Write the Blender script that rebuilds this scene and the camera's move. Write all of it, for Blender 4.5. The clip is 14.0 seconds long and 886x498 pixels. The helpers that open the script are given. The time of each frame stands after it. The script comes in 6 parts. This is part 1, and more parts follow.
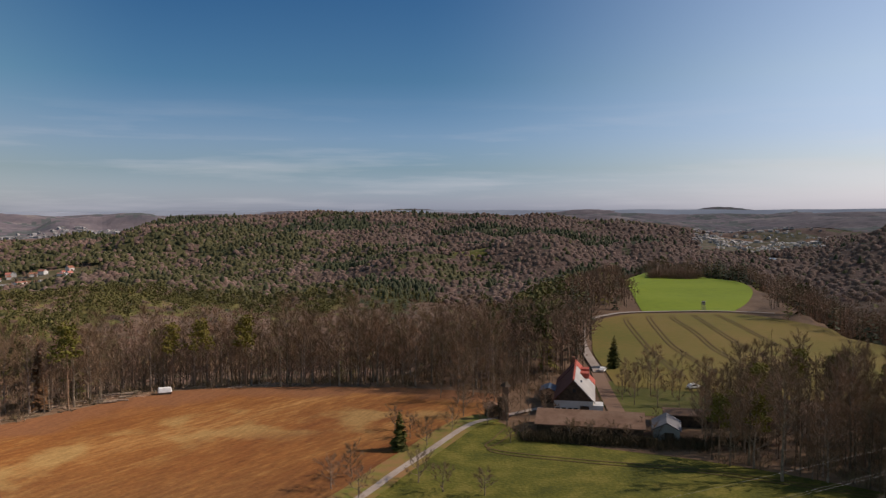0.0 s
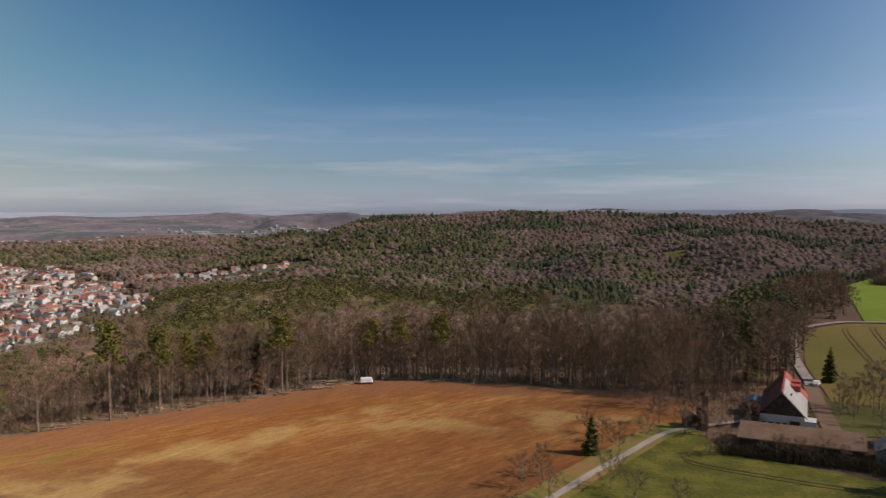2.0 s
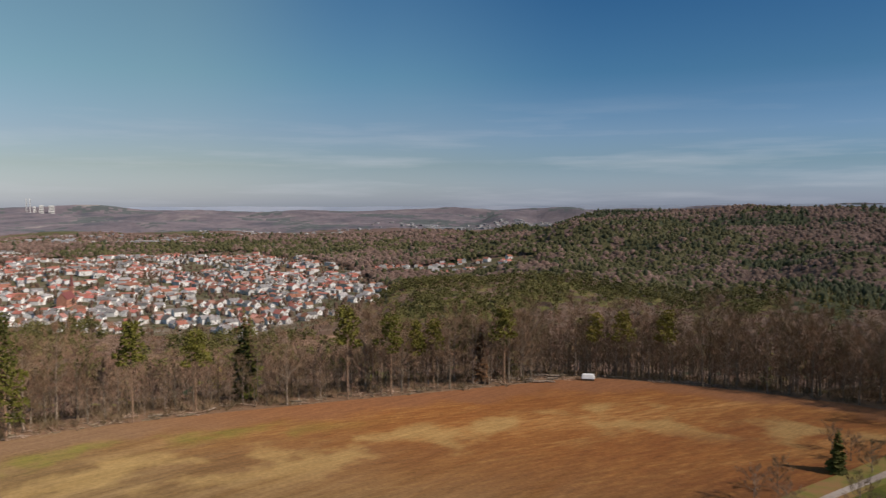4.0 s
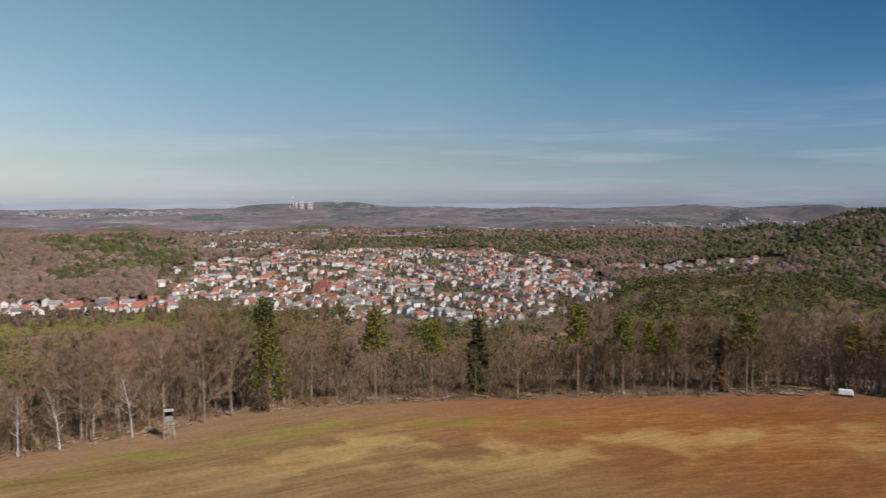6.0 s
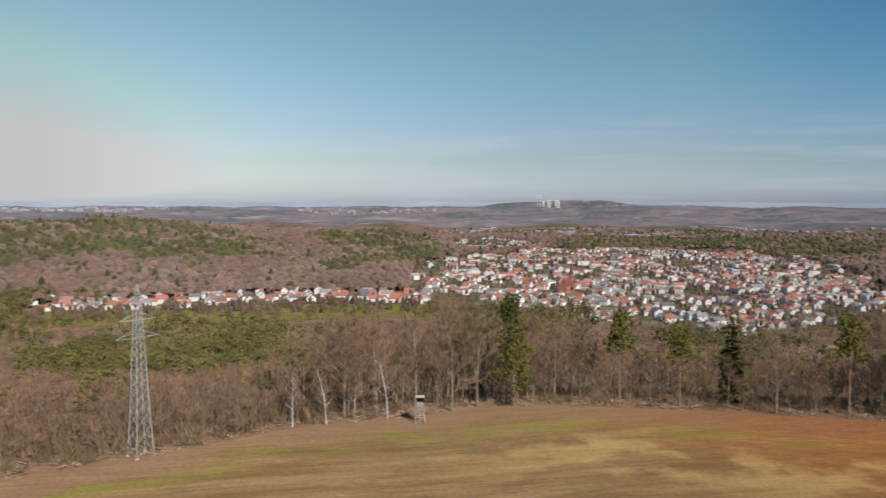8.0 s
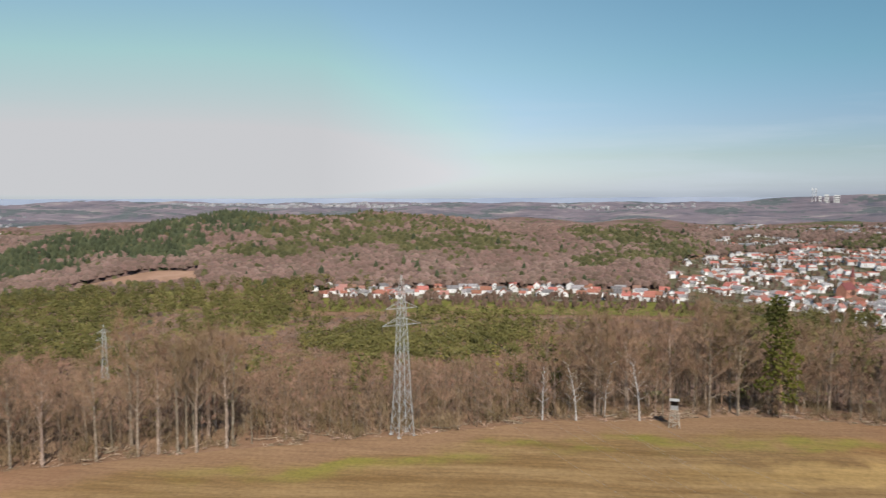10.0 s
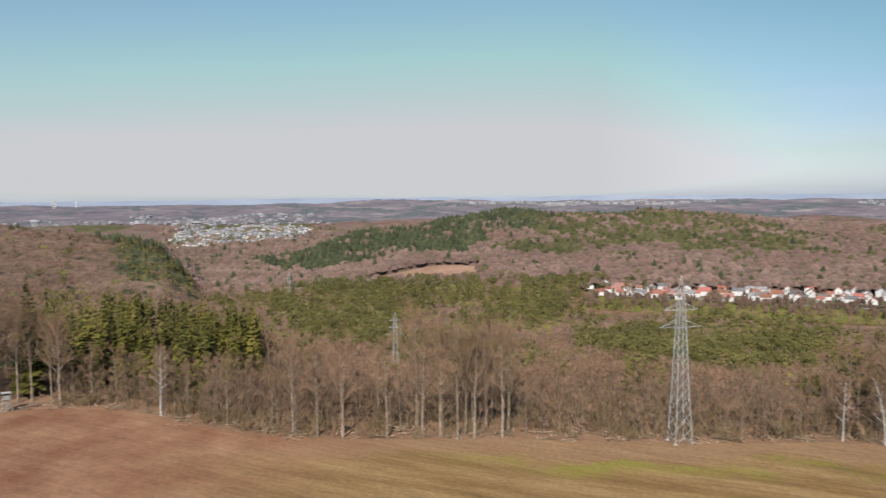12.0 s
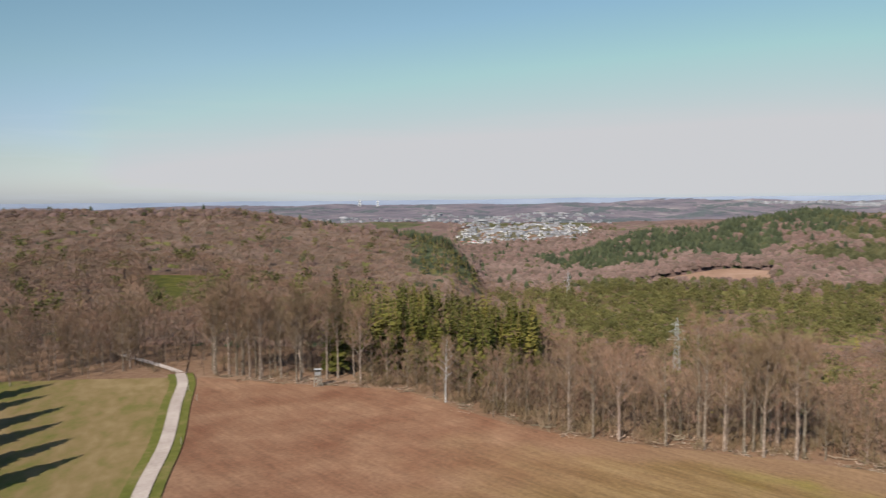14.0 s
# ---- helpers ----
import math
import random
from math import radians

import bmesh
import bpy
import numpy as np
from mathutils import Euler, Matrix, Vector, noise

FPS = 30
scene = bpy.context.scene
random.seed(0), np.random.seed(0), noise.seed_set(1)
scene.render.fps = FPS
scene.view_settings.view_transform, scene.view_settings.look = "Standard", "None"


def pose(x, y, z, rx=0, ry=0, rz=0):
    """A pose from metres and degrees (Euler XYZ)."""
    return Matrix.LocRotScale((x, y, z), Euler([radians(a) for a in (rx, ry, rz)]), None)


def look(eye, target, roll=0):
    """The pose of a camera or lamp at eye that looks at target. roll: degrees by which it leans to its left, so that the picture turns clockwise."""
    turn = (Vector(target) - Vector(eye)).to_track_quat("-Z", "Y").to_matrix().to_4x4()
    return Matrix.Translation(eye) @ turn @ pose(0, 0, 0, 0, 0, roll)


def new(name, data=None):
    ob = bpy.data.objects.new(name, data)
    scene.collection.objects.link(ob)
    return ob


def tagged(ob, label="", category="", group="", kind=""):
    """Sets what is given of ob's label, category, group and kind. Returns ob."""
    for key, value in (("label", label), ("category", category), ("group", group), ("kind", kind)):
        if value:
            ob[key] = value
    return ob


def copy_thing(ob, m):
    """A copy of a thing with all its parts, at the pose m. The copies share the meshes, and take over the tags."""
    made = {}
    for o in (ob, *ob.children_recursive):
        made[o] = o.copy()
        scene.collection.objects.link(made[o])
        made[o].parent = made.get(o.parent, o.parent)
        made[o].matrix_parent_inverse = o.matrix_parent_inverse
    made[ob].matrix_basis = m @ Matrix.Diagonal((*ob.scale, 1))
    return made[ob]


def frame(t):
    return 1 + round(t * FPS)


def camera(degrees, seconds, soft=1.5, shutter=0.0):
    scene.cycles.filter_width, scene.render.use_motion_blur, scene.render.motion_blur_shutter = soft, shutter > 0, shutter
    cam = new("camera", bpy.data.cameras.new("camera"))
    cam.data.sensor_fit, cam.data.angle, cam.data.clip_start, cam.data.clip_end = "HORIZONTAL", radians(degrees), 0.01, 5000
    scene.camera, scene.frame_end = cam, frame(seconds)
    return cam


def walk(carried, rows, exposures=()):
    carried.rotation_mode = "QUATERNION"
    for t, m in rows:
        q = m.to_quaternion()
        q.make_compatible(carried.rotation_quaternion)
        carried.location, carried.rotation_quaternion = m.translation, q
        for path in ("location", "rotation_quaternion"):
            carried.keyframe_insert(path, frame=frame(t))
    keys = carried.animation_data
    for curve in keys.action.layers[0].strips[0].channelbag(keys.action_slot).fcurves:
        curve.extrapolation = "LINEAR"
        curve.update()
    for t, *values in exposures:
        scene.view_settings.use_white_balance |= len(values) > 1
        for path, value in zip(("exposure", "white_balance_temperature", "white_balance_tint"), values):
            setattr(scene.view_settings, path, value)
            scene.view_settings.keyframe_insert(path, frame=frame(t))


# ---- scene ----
EYE = 55.0
cam = camera(59.11, 14.0, soft=1.3, shutter=0.4)
# seconds, heading, pitch, roll: the camera hovers and turns where it is
TURN = [
    (0, 0.31, -2.91, 0.21),
    (0.5, 2.77, -2.92, 0.30),
    (1, 6.47, -2.95, 0.32),
    (1.5, 10.25, -2.90, 0.25),
    (2, 14.44, -2.88, 0.19),
    (2.5, 18.31, -2.92, 0.18),
    (3, 22.46, -3.02, 0.16),
    (3.2, 24.14, -3.08, 0.16),
    (5.3, 41.35, -3.29, 0.20),
    (5.5, 43.05, -3.31, 0.17),
    (6, 47.68, -3.40, 0.11),
    (6.5, 52.03, -3.46, 0.01),
    (7, 56.69, -3.52, -0.04),
    (7.5, 61.00, -3.53, -0.07),
    (8, 65.62, -3.51, -0.05),
    (8.2, 67.42, -3.51, -0.03),
    (10.3, 86.93, -3.82, 0.23),
    (10.5, 88.92, -3.82, 0.26),
    (11, 94.03, -3.85, 0.41),
    (11.5, 98.79, -3.86, 0.62),
    (12, 104.08, -3.85, 0.60),
    (12.5, 108.94, -3.88, 0.63),
    (13, 114.18, -3.91, 0.68),
    (13.5, 119.02, -3.79, 0.65),
    (14, 124.43, -3.69, 0.60),
]
# seconds, stops, kelvin, tint
EXPOSURE = [(0, 0.34, 6850, 18), (3, 0.26, 6600, 15), (5.5, 0.24, 6300, 12), (8, 0.34, 6150, 10), (11, 0.47, 6050, 10), (14, 0.48, 6050, 10)]
walk(cam, [(t, pose(0, 0, EYE, 90 + p, r, h)) for t, h, p, r in TURN], EXPOSURE)

# ---- sky and sun ----
SUN_EL, SUN_AZ = 38.0, -85.0          # height of the sun; heading, from +y towards -x


def bearing(az, r):
    """Plan place at a heading (degrees from +y, turning towards -x) and a distance."""
    a = radians(az)
    return -r * math.sin(a), r * math.cos(a)


world = bpy.data.worlds.new("sky")
scene.world = world
world.use_nodes = True
wn, wl = world.node_tree.nodes, world.node_tree.links
sky = wn.new("ShaderNodeTexSky")
sky.sky_type = "NISHITA"
sky.sun_disc = False
sky.sun_elevation = radians(SUN_EL)
sky.sun_rotation = radians(-SUN_AZ)
sky.air_density, sky.dust_density, sky.ozone_density, sky.altitude = 1.0, 1.0, 3.0, 300
bg = wn["Background"]
bg.inputs["Strength"].default_value = 0.10


def sky_node(kind, *links, **values):
    n = wn.new(kind)
    for k, v in values.items():
        if k == "operation":
            n.operation = v
        elif k == "blend":
            n.data_type, n.blend_type = "RGBA", v
    for sock, src in links:
        if isinstance(src, bpy.types.NodeSocket):
            wl.new(src, n.inputs[sock])
        else:
            n.inputs[sock].default_value = src
    return n


sx, sy = bearing(SUN_AZ, math.cos(radians(SUN_EL)))
where = wn.new("ShaderNodeTexCoord").outputs["Generated"]
# clear spring sky: deepest at right angles to the sun, milky opposite it and towards the skyline
level = sky_node("ShaderNodeVectorMath", (0, where), (1, (1.0, 1.0, 0.0)), operation="MULTIPLY").outputs[0]
level = sky_node("ShaderNodeVectorMath", (0, level), operation="NORMALIZE").outputs[0]
way = sky_node("ShaderNodeVectorMath", (0, level), (1, (*bearing(120, 1.0), 0.0)), operation="DOT_PRODUCT").outputs["Value"]
way = sky_node("ShaderNodeMath", (0, way), operation="ARCCOSINE").outputs[0]
way = sky_node("ShaderNodeMath", (0, way), (1, math.pi), operation="DIVIDE").outputs[0]


def sky_ramp(*stops):
    """Colours from the milky side of the sky (0) round to the sun's side (1), in units of 1.4."""
    n = wn.new("ShaderNodeValToRGB")
    n.color_ramp.interpolation = "EASE"
    while len(n.color_ramp.elements) < len(stops):
        n.color_ramp.elements.new(0.5)
    for e, (p, c) in zip(n.color_ramp.elements, stops):
        e.position, e.color = p, (c[0] / 1.4, c[1] / 1.4, c[2] / 1.4, 1)
    wl.new(way, n.inputs["Fac"])
    return n.outputs["Color"]


high = sky_ramp((0.10, (0.88, 0.92, 0.70)), (0.385, (0.62, 0.75, 0.62)), (0.47, (0.23, 0.46, 0.57)), (0.56, (0.09, 0.31, 0.47)), (0.65, (0.105, 0.32, 0.48)), (0.84, (0.98, 0.95, 0.90)))
middle = sky_ramp((0.10, (0.98, 0.91, 0.71)), (0.385, (0.57, 0.68, 0.59)), (0.47, (0.39, 0.58, 0.60)), (0.56, (0.23, 0.44, 0.55)), (0.65, (0.23, 0.43, 0.54)), (0.84, (1.0, 0.95, 0.90)))
lower = sky_ramp((0.10, (0.96, 0.85, 0.79)), (0.385, (0.61, 0.61, 0.62)), (0.47, (0.52, 0.57, 0.64)), (0.56, (0.45, 0.55, 0.68)), (0.65, (0.42, 0.55, 0.71)), (0.84, (0.85, 0.85, 0.95)))
lowest = sky_ramp((0.10, (1.02, 0.98, 1.1)), (0.385, (0.76, 0.79, 1.0)), (0.47, (0.69, 0.75, 1.0)), (0.56, (0.68, 0.77, 1.1)), (0.65, (0.65, 0.76, 1.14)), (0.84, (0.9, 0.98, 1.38)))
up = sky_node("ShaderNodeSeparateXYZ", (0, where)).outputs["Z"]
tint = lowest
for lo, hi, band in ((0.005, 0.05, lower), (0.09, 0.16, middle), (0.16, 0.34, high)):
    rise = sky_node("ShaderNodeMapRange", ("Value", up), ("From Min", lo), ("From Max", hi)).outputs["Result"]
    tint = sky_node("ShaderNodeMix", (0, rise), (6, tint), (7, band), blend="MIX").outputs[2]
tint = sky_node("ShaderNodeVectorMath", (0, tint), (1, (1.4, 1.4, 1.4)), operation="MULTIPLY").outputs[0]
clear = sky_node("ShaderNodeMix", (0, 1.0), (6, sky.outputs[0]), (7, tint), blend="MULTIPLY").outputs[2]
# thin streaks of high cloud, low over the skyline
squash = sky_node("ShaderNodeVectorMath", (0, where), (1, (2.2, 2.2, 26.0)), operation="MULTIPLY").outputs[0]
veil = sky_node("ShaderNodeTexNoise", ("Vector", squash), ("Scale", 1.6), ("Detail", 6.0), ("Roughness", 0.55)).outputs["Fac"]
veil = sky_node("ShaderNodeMapRange", ("Value", veil), ("From Min", 0.5), ("From Max", 0.75)).outputs["Result"]
low = sky_node("ShaderNodeMapRange", ("Value", up), ("From Min", 0.14), ("From Max", 0.06)).outputs["Result"]
veil = sky_node("ShaderNodeMath", (0, veil), (1, low), operation="MULTIPLY").outputs[0]
veil = sky_node("ShaderNodeMath", (0, veil), (1, 0.35), operation="MULTIPLY").outputs[0]
whole = sky_node("ShaderNodeMix", (0, veil), (6, clear), (7, (5.0, 5.2, 5.6, 1)), blend="MIX").outputs[2]
# the milky light over the skyline, opposite the sun, is of one even white
most = sky_node("ShaderNodeMapRange", ("Value", way), ("From Min", 0.15), ("From Max", 0.6), ("To Min", 4.35), ("To Max", 11.0)).outputs["Result"]
most = sky_node("ShaderNodeVectorMath", (0, most), (1, (1.035, 1.0, 0.965)), operation="MULTIPLY").outputs[0]
whole = sky_node("ShaderNodeVectorMath", (0, whole), (1, most), operation="MINIMUM").outputs[0]
wl.new(whole, bg.inputs["Color"])

sun = new("sun", bpy.data.lights.new("sun", "SUN"))
sun.data.energy, sun.data.angle, sun.data.color = 3.6, radians(0.5), (1.0, 0.89, 0.74)
sun.matrix_world = look((0, 0, 300), (-100 * sx, -100 * sy, 300 - 100 * math.sin(radians(SUN_EL))))


# ---- materials ----
def mat(name, colors, scale=1.0, rough=0.9, detail=6.0, bump=0.0, bump_scale=None, tone="", spread=0.35, metal=0.0, big=0.0, stops=None, grain=None):
    """A surface whose colours run along a fine noise; big: size in metres of a second, broad noise; tone: where each piece takes its own lightness from."""
    m = bpy.data.materials.new(name)
    m.use_nodes = True
    n, l = m.node_tree.nodes, m.node_tree.links
    b = n["Principled BSDF"]
    b.inputs["Roughness"].default_value, b.inputs["Metallic"].default_value = rough, metal
    b.inputs["Specular IOR Level"].default_value = 0.25
    b.inputs["Diffuse Roughness"].default_value = 1.0 if rough >= 0.9 else 0.3
    geo = n.new("ShaderNodeNewGeometry")
    tex = n.new("ShaderNodeTexNoise")
    tex.inputs["Scale"].default_value, tex.inputs["Detail"].default_value = scale, detail
    tex.inputs["Roughness"].default_value = 0.6
    spot = geo.outputs["Position"]
    if grain:                                  # heading of the streaks in degrees, and how long they are drawn out
        turn = n.new("ShaderNodeMapping")
        turn.inputs["Rotation"].default_value = (0, 0, radians(-grain[0]))
        draw = n.new("ShaderNodeMapping")
        draw.inputs["Scale"].default_value = (1 / grain[1], 1, 1)
        l.new(spot, turn.inputs["Vector"]), l.new(turn.outputs[0], draw.inputs["Vector"])
        spot = draw.outputs[0]
    l.new(spot, tex.inputs["Vector"])
    fac = tex.outputs["Fac"]
    if big:
        wide = n.new("ShaderNodeTexNoise")
        wide.inputs["Scale"].default_value, wide.inputs["Detail"].default_value = 1 / big, 4
        l.new(spot, wide.inputs["Vector"])
        mixer = n.new("ShaderNodeMix")
        mixer.inputs["Factor"].default_value = 0.55
        l.new(fac, mixer.inputs["A"]), l.new(wide.outputs["Fac"], mixer.inputs["B"])
        fac = mixer.outputs["Result"]
    ramp = n.new("ShaderNodeValToRGB")
    el = ramp.color_ramp.elements
    k = len(colors)
    stops = stops or [0.32 + 0.36 * i / max(1, k - 1) for i in range(k)]
    while len(el) < k:
        el.new(0.5)
    for e, c, s in zip(el, colors, stops):
        e.position, e.color = s, (*c, 1)
    l.new(fac, ramp.inputs["Fac"])
    out = ramp.outputs["Color"]
    if tone:
        if tone == "object":
            src = n.new("ShaderNodeObjectInfo").outputs["Random"]
        elif tone == "island":
            src = geo.outputs["Random Per Island"]
        else:
            at = n.new("ShaderNodeAttribute")
            at.attribute_name = tone
            src = at.outputs["Fac"]
        rng = n.new("ShaderNodeMapRange")
        rng.inputs["To Min"].default_value, rng.inputs["To Max"].default_value = 1 - spread, 1 + spread
        l.new(src, rng.inputs["Value"])
        hsv = n.new("ShaderNodeHueSaturation")
        l.new(rng.outputs["Result"], hsv.inputs["Value"])
        rng2 = n.new("ShaderNodeMapRange")
        rng2.inputs["To Min"].default_value, rng2.inputs["To Max"].default_value = 0.5 + 0.05 * spread, 0.5 - 0.05 * spread
        l.new(src, rng2.inputs["Value"])
        l.new(rng2.outputs["Result"], hsv.inputs["Hue"])
        l.new(out, hsv.inputs["Color"])
        out = hsv.outputs["Color"]
    l.new(out, b.inputs["Base Color"])
    if bump:
        bt = n.new("ShaderNodeTexNoise")
        bt.inputs["Scale"].default_value, bt.inputs["Detail"].default_value = bump_scale or scale * 2, 4
        l.new(geo.outputs["Position"], bt.inputs["Vector"])
        bn = n.new("ShaderNodeBump")
        bn.inputs["Strength"].default_value, bn.inputs["Distance"].default_value = 0.8, bump
        l.new(bt.outputs["Fac"], bn.inputs["Height"])
        l.new(bn.outputs["Normal"], b.inputs["Normal"])
    return m


M_LITTER = mat("leaf_litter", [(0.10, 0.058, 0.032), (0.165, 0.098, 0.058), (0.24, 0.155, 0.098)], 0.5, 1, big=60, bump=0.2)


def field_soil():
    """Ploughed land: red headland, a weedy band, then brown soil with drawn-out pale stubble; barer and redder to the south."""
    m = mat("ploughed_soil", [(0.15, 0.054, 0.02), (0.205, 0.081, 0.028), (0.25, 0.11, 0.038), (0.37, 0.20, 0.08)], 0.7, 1, big=30, bump=0.10, bump_scale=1.6, grain=(52, 5.0), stops=[0.36, 0.46, 0.54, 0.66])
    n, l = m.node_tree.nodes, m.node_tree.links
    b = n["Principled BSDF"]
    soil = b.inputs["Base Color"].links[0].from_socket

    def mixed(fac, a, c):
        x = n.new("ShaderNodeMix")
        x.data_type = "RGBA"
        l.new(fac, x.inputs[0]), l.new(a, x.inputs[6])
        if isinstance(c, tuple):
            x.inputs[7].default_value = (*c, 1)
        else:
            l.new(c, x.inputs[7])
        return x.outputs[2]

    def span(value, lo, hi, to=1.0):
        x = n.new("ShaderNodeMapRange")
        x.interpolation_type = "SMOOTHSTEP"
        x.inputs["From Min"].default_value, x.inputs["From Max"].default_value, x.inputs["To Max"].default_value = lo, hi, to
        l.new(value, x.inputs["Value"])
        return x.outputs["Result"]

    def math_(op, a, c):
        x = n.new("ShaderNodeMath")
        x.operation = op
        l.new(a, x.inputs[0])
        if isinstance(c, float):
            x.inputs[1].default_value = c
        else:
            l.new(c, x.inputs[1])
        return x.outputs[0]

    geo = n.new("ShaderNodeNewGeometry").outputs["Position"]
    wob = n.new("ShaderNodeTexNoise")
    wob.inputs["Scale"].default_value, wob.inputs["Detail"].default_value = 0.06, 5
    l.new(geo, wob.inputs["Vector"])
    xyz = n.new("ShaderNodeSeparateXYZ")
    l.new(geo, xyz.inputs[0])
    inset = n.new("ShaderNodeAttribute")
    inset.attribute_name = "tone"
    shift = math_("MULTIPLY", math_("SUBTRACT", wob.outputs["Fac"], 0.5), 26.0)
    d = math_("ADD", inset.outputs["Fac"], shift)                       # metres from the wood's edge
    south = span(math_("ADD", xyz.outputs["Y"], math_("MULTIPLY", shift, 2.5)), -40.0, -105.0)
    red = n.new("ShaderNodeTexNoise")
    red.inputs["Scale"].default_value, red.inputs["Detail"].default_value = 0.07, 9
    l.new(geo, red.inputs["Vector"])
    ramp = n.new("ShaderNodeValToRGB")
    for e, c, p in zip(ramp.color_ramp.elements, ((0.142, 0.068, 0.04, 1), (0.245, 0.148, 0.092, 1)), (0.30, 0.72)):
        e.color, e.position = c, p
    l.new(red.outputs["Fac"], ramp.inputs["Fac"])
    mid = span(xyz.outputs["Y"], 175.0, 85.0, 0.85)
    tan = n.new("ShaderNodeValToRGB")
    for e, c, p in zip(tan.color_ramp.elements, ((0.112, 0.077, 0.034, 1), (0.23, 0.168, 0.088, 1)), (0.36, 0.66)):
        e.color, e.position = c, p
    turn, draw, rows_ = n.new("ShaderNodeMapping"), n.new("ShaderNodeMapping"), n.new("ShaderNodeTexNoise")
    turn.inputs["Rotation"].default_value, draw.inputs["Scale"].default_value = (0, 0, radians(-80)), (0.14, 1, 1)
    rows_.inputs["Scale"].default_value, rows_.inputs["Detail"].default_value, rows_.inputs["Roughness"].default_value = 0.16, 8, 0.68
    l.new(geo, turn.inputs["Vector"]), l.new(turn.outputs[0], draw.inputs["Vector"]), l.new(draw.outputs[0], rows_.inputs["Vector"])
    l.new(rows_.outputs["Fac"], tan.inputs["Fac"])
    soil = mixed(mid, soil, tan.outputs["Color"])
    head = span(d, 19.0, 9.0)
    col = mixed(math_("MULTIPLY", head, span(xyz.outputs["Y"], 190.0, 110.0, 0.75)), soil, (0.195, 0.122, 0.075))
    col = mixed(math_("MULTIPLY", head, span(xyz.outputs["Y"], 110.0, 190.0)), col, (0.215, 0.098, 0.048))
    col = mixed(south, col, ramp.outputs["Color"])
    north = span(xyz.outputs["Y"], -60.0, 0.0)
    weeds = math_("MULTIPLY", math_("MULTIPLY", span(d, 14.0, 19.0), span(d, 30.0, 22.0)), math_("MULTIPLY", span(xyz.outputs["Y"], 170.0, 120.0), north))
    weeds = math_("MULTIPLY", weeds, span(red.outputs["Fac"], 0.38, 0.58, 0.75))
    col = mixed(weeds, col, (0.15, 0.14, 0.03))
    pale = math_("MULTIPLY", math_("MULTIPLY", span(d, 28.0, 38.0), span(d, 70.0, 50.0)), span(wob.outputs["Fac"], 0.46, 0.62, 0.55))
    pale = math_("MULTIPLY", pale, span(xyz.outputs["Y"], 40.0, 110.0))
    col = mixed(pale, col, (0.40, 0.28, 0.12))
    turn2, draw2, fine = n.new("ShaderNodeMapping"), n.new("ShaderNodeMapping"), n.new("ShaderNodeTexNoise")
    turn2.inputs["Rotation"].default_value, draw2.inputs["Scale"].default_value = (0, 0, radians(-74)), (0.11, 1, 1)
    fine.inputs["Scale"].default_value, fine.inputs["Detail"].default_value, fine.inputs["Roughness"].default_value = 0.75, 6, 0.7
    l.new(geo, turn2.inputs["Vector"]), l.new(turn2.outputs[0], draw2.inputs["Vector"]), l.new(draw2.outputs[0], fine.inputs["Vector"])
    crumb = n.new("ShaderNodeTexNoise")
    crumb.inputs["Scale"].default_value, crumb.inputs["Detail"].default_value = 1.1, 4
    l.new(geo, crumb.inputs["Vector"])
    grit = math_("ADD", math_("MULTIPLY", fine.outputs["Fac"], 0.85), math_("MULTIPLY", crumb.outputs["Fac"], 0.7))
    hsv = n.new("ShaderNodeHueSaturation")
    hsv.inputs["Saturation"].default_value = 1.06
    l.new(math_("ADD", grit, 0.2), hsv.inputs["Value"]), l.new(col, hsv.inputs["Color"])
    l.new(hsv.outputs["Color"], b.inputs["Base Color"])
    return m


M_SOIL = field_soil()
M_TURF = mat("grassy_balk", [(0.28, 0.15, 0.06), (0.22, 0.16, 0.045), (0.14, 0.15, 0.025)], 0.35, 1, big=14, bump=0.06, stops=[0.4, 0.5, 0.6])
M_CROP = mat("winter_crop", [(0.075, 0.078, 0.009), (0.115, 0.09, 0.018), (0.15, 0.098, 0.03)], 0.4, 1, big=45, bump=0.06)
M_GRASS = mat("grass", [(0.045, 0.05, 0.005), (0.08, 0.08, 0.008), (0.13, 0.112, 0.02)], 1.5, 1, detail=9, big=7, bump=0.22, bump_scale=1.3, stops=[0.38, 0.5, 0.6])
M_BRIGHT = mat("young_wheat", [(0.085, 0.125, 0.005), (0.115, 0.165, 0.006), (0.145, 0.185, 0.01)], 0.2, 1, big=60)
for m_ in (M_CROP, M_GRASS, M_BRIGHT):      # young blades let the light through
    m_.node_tree.nodes["Principled BSDF"].inputs["Diffuse Roughness"].default_value = 0.0
M_TOWN = mat("town_gardens", [(0.05, 0.05, 0.022), (0.09, 0.08, 0.04), (0.125, 0.105, 0.07), (0.24, 0.22, 0.19)], 0.09, 1, big=25, stops=[0.36, 0.46, 0.55, 0.64])
M_MEADOW = mat("dry_meadow", [(0.085, 0.10, 0.014), (0.135, 0.115, 0.032), (0.185, 0.13, 0.055), (0.24, 0.175, 0.085)], 0.25, 1, big=26, bump=0.05, grain=(50, 2), stops=[0.36, 0.44, 0.53, 0.66])
M_VERGE = mat("grass_verge", [(0.075, 0.08, 0.014), (0.105, 0.108, 0.018), (0.18, 0.135, 0.055)], 0.5, 1, big=10, bump=0.08)
M_RUT = mat("wheel_tracks", [(0.09, 0.055, 0.025), (0.14, 0.085, 0.04)], 0.8, 1, bump=0.05)
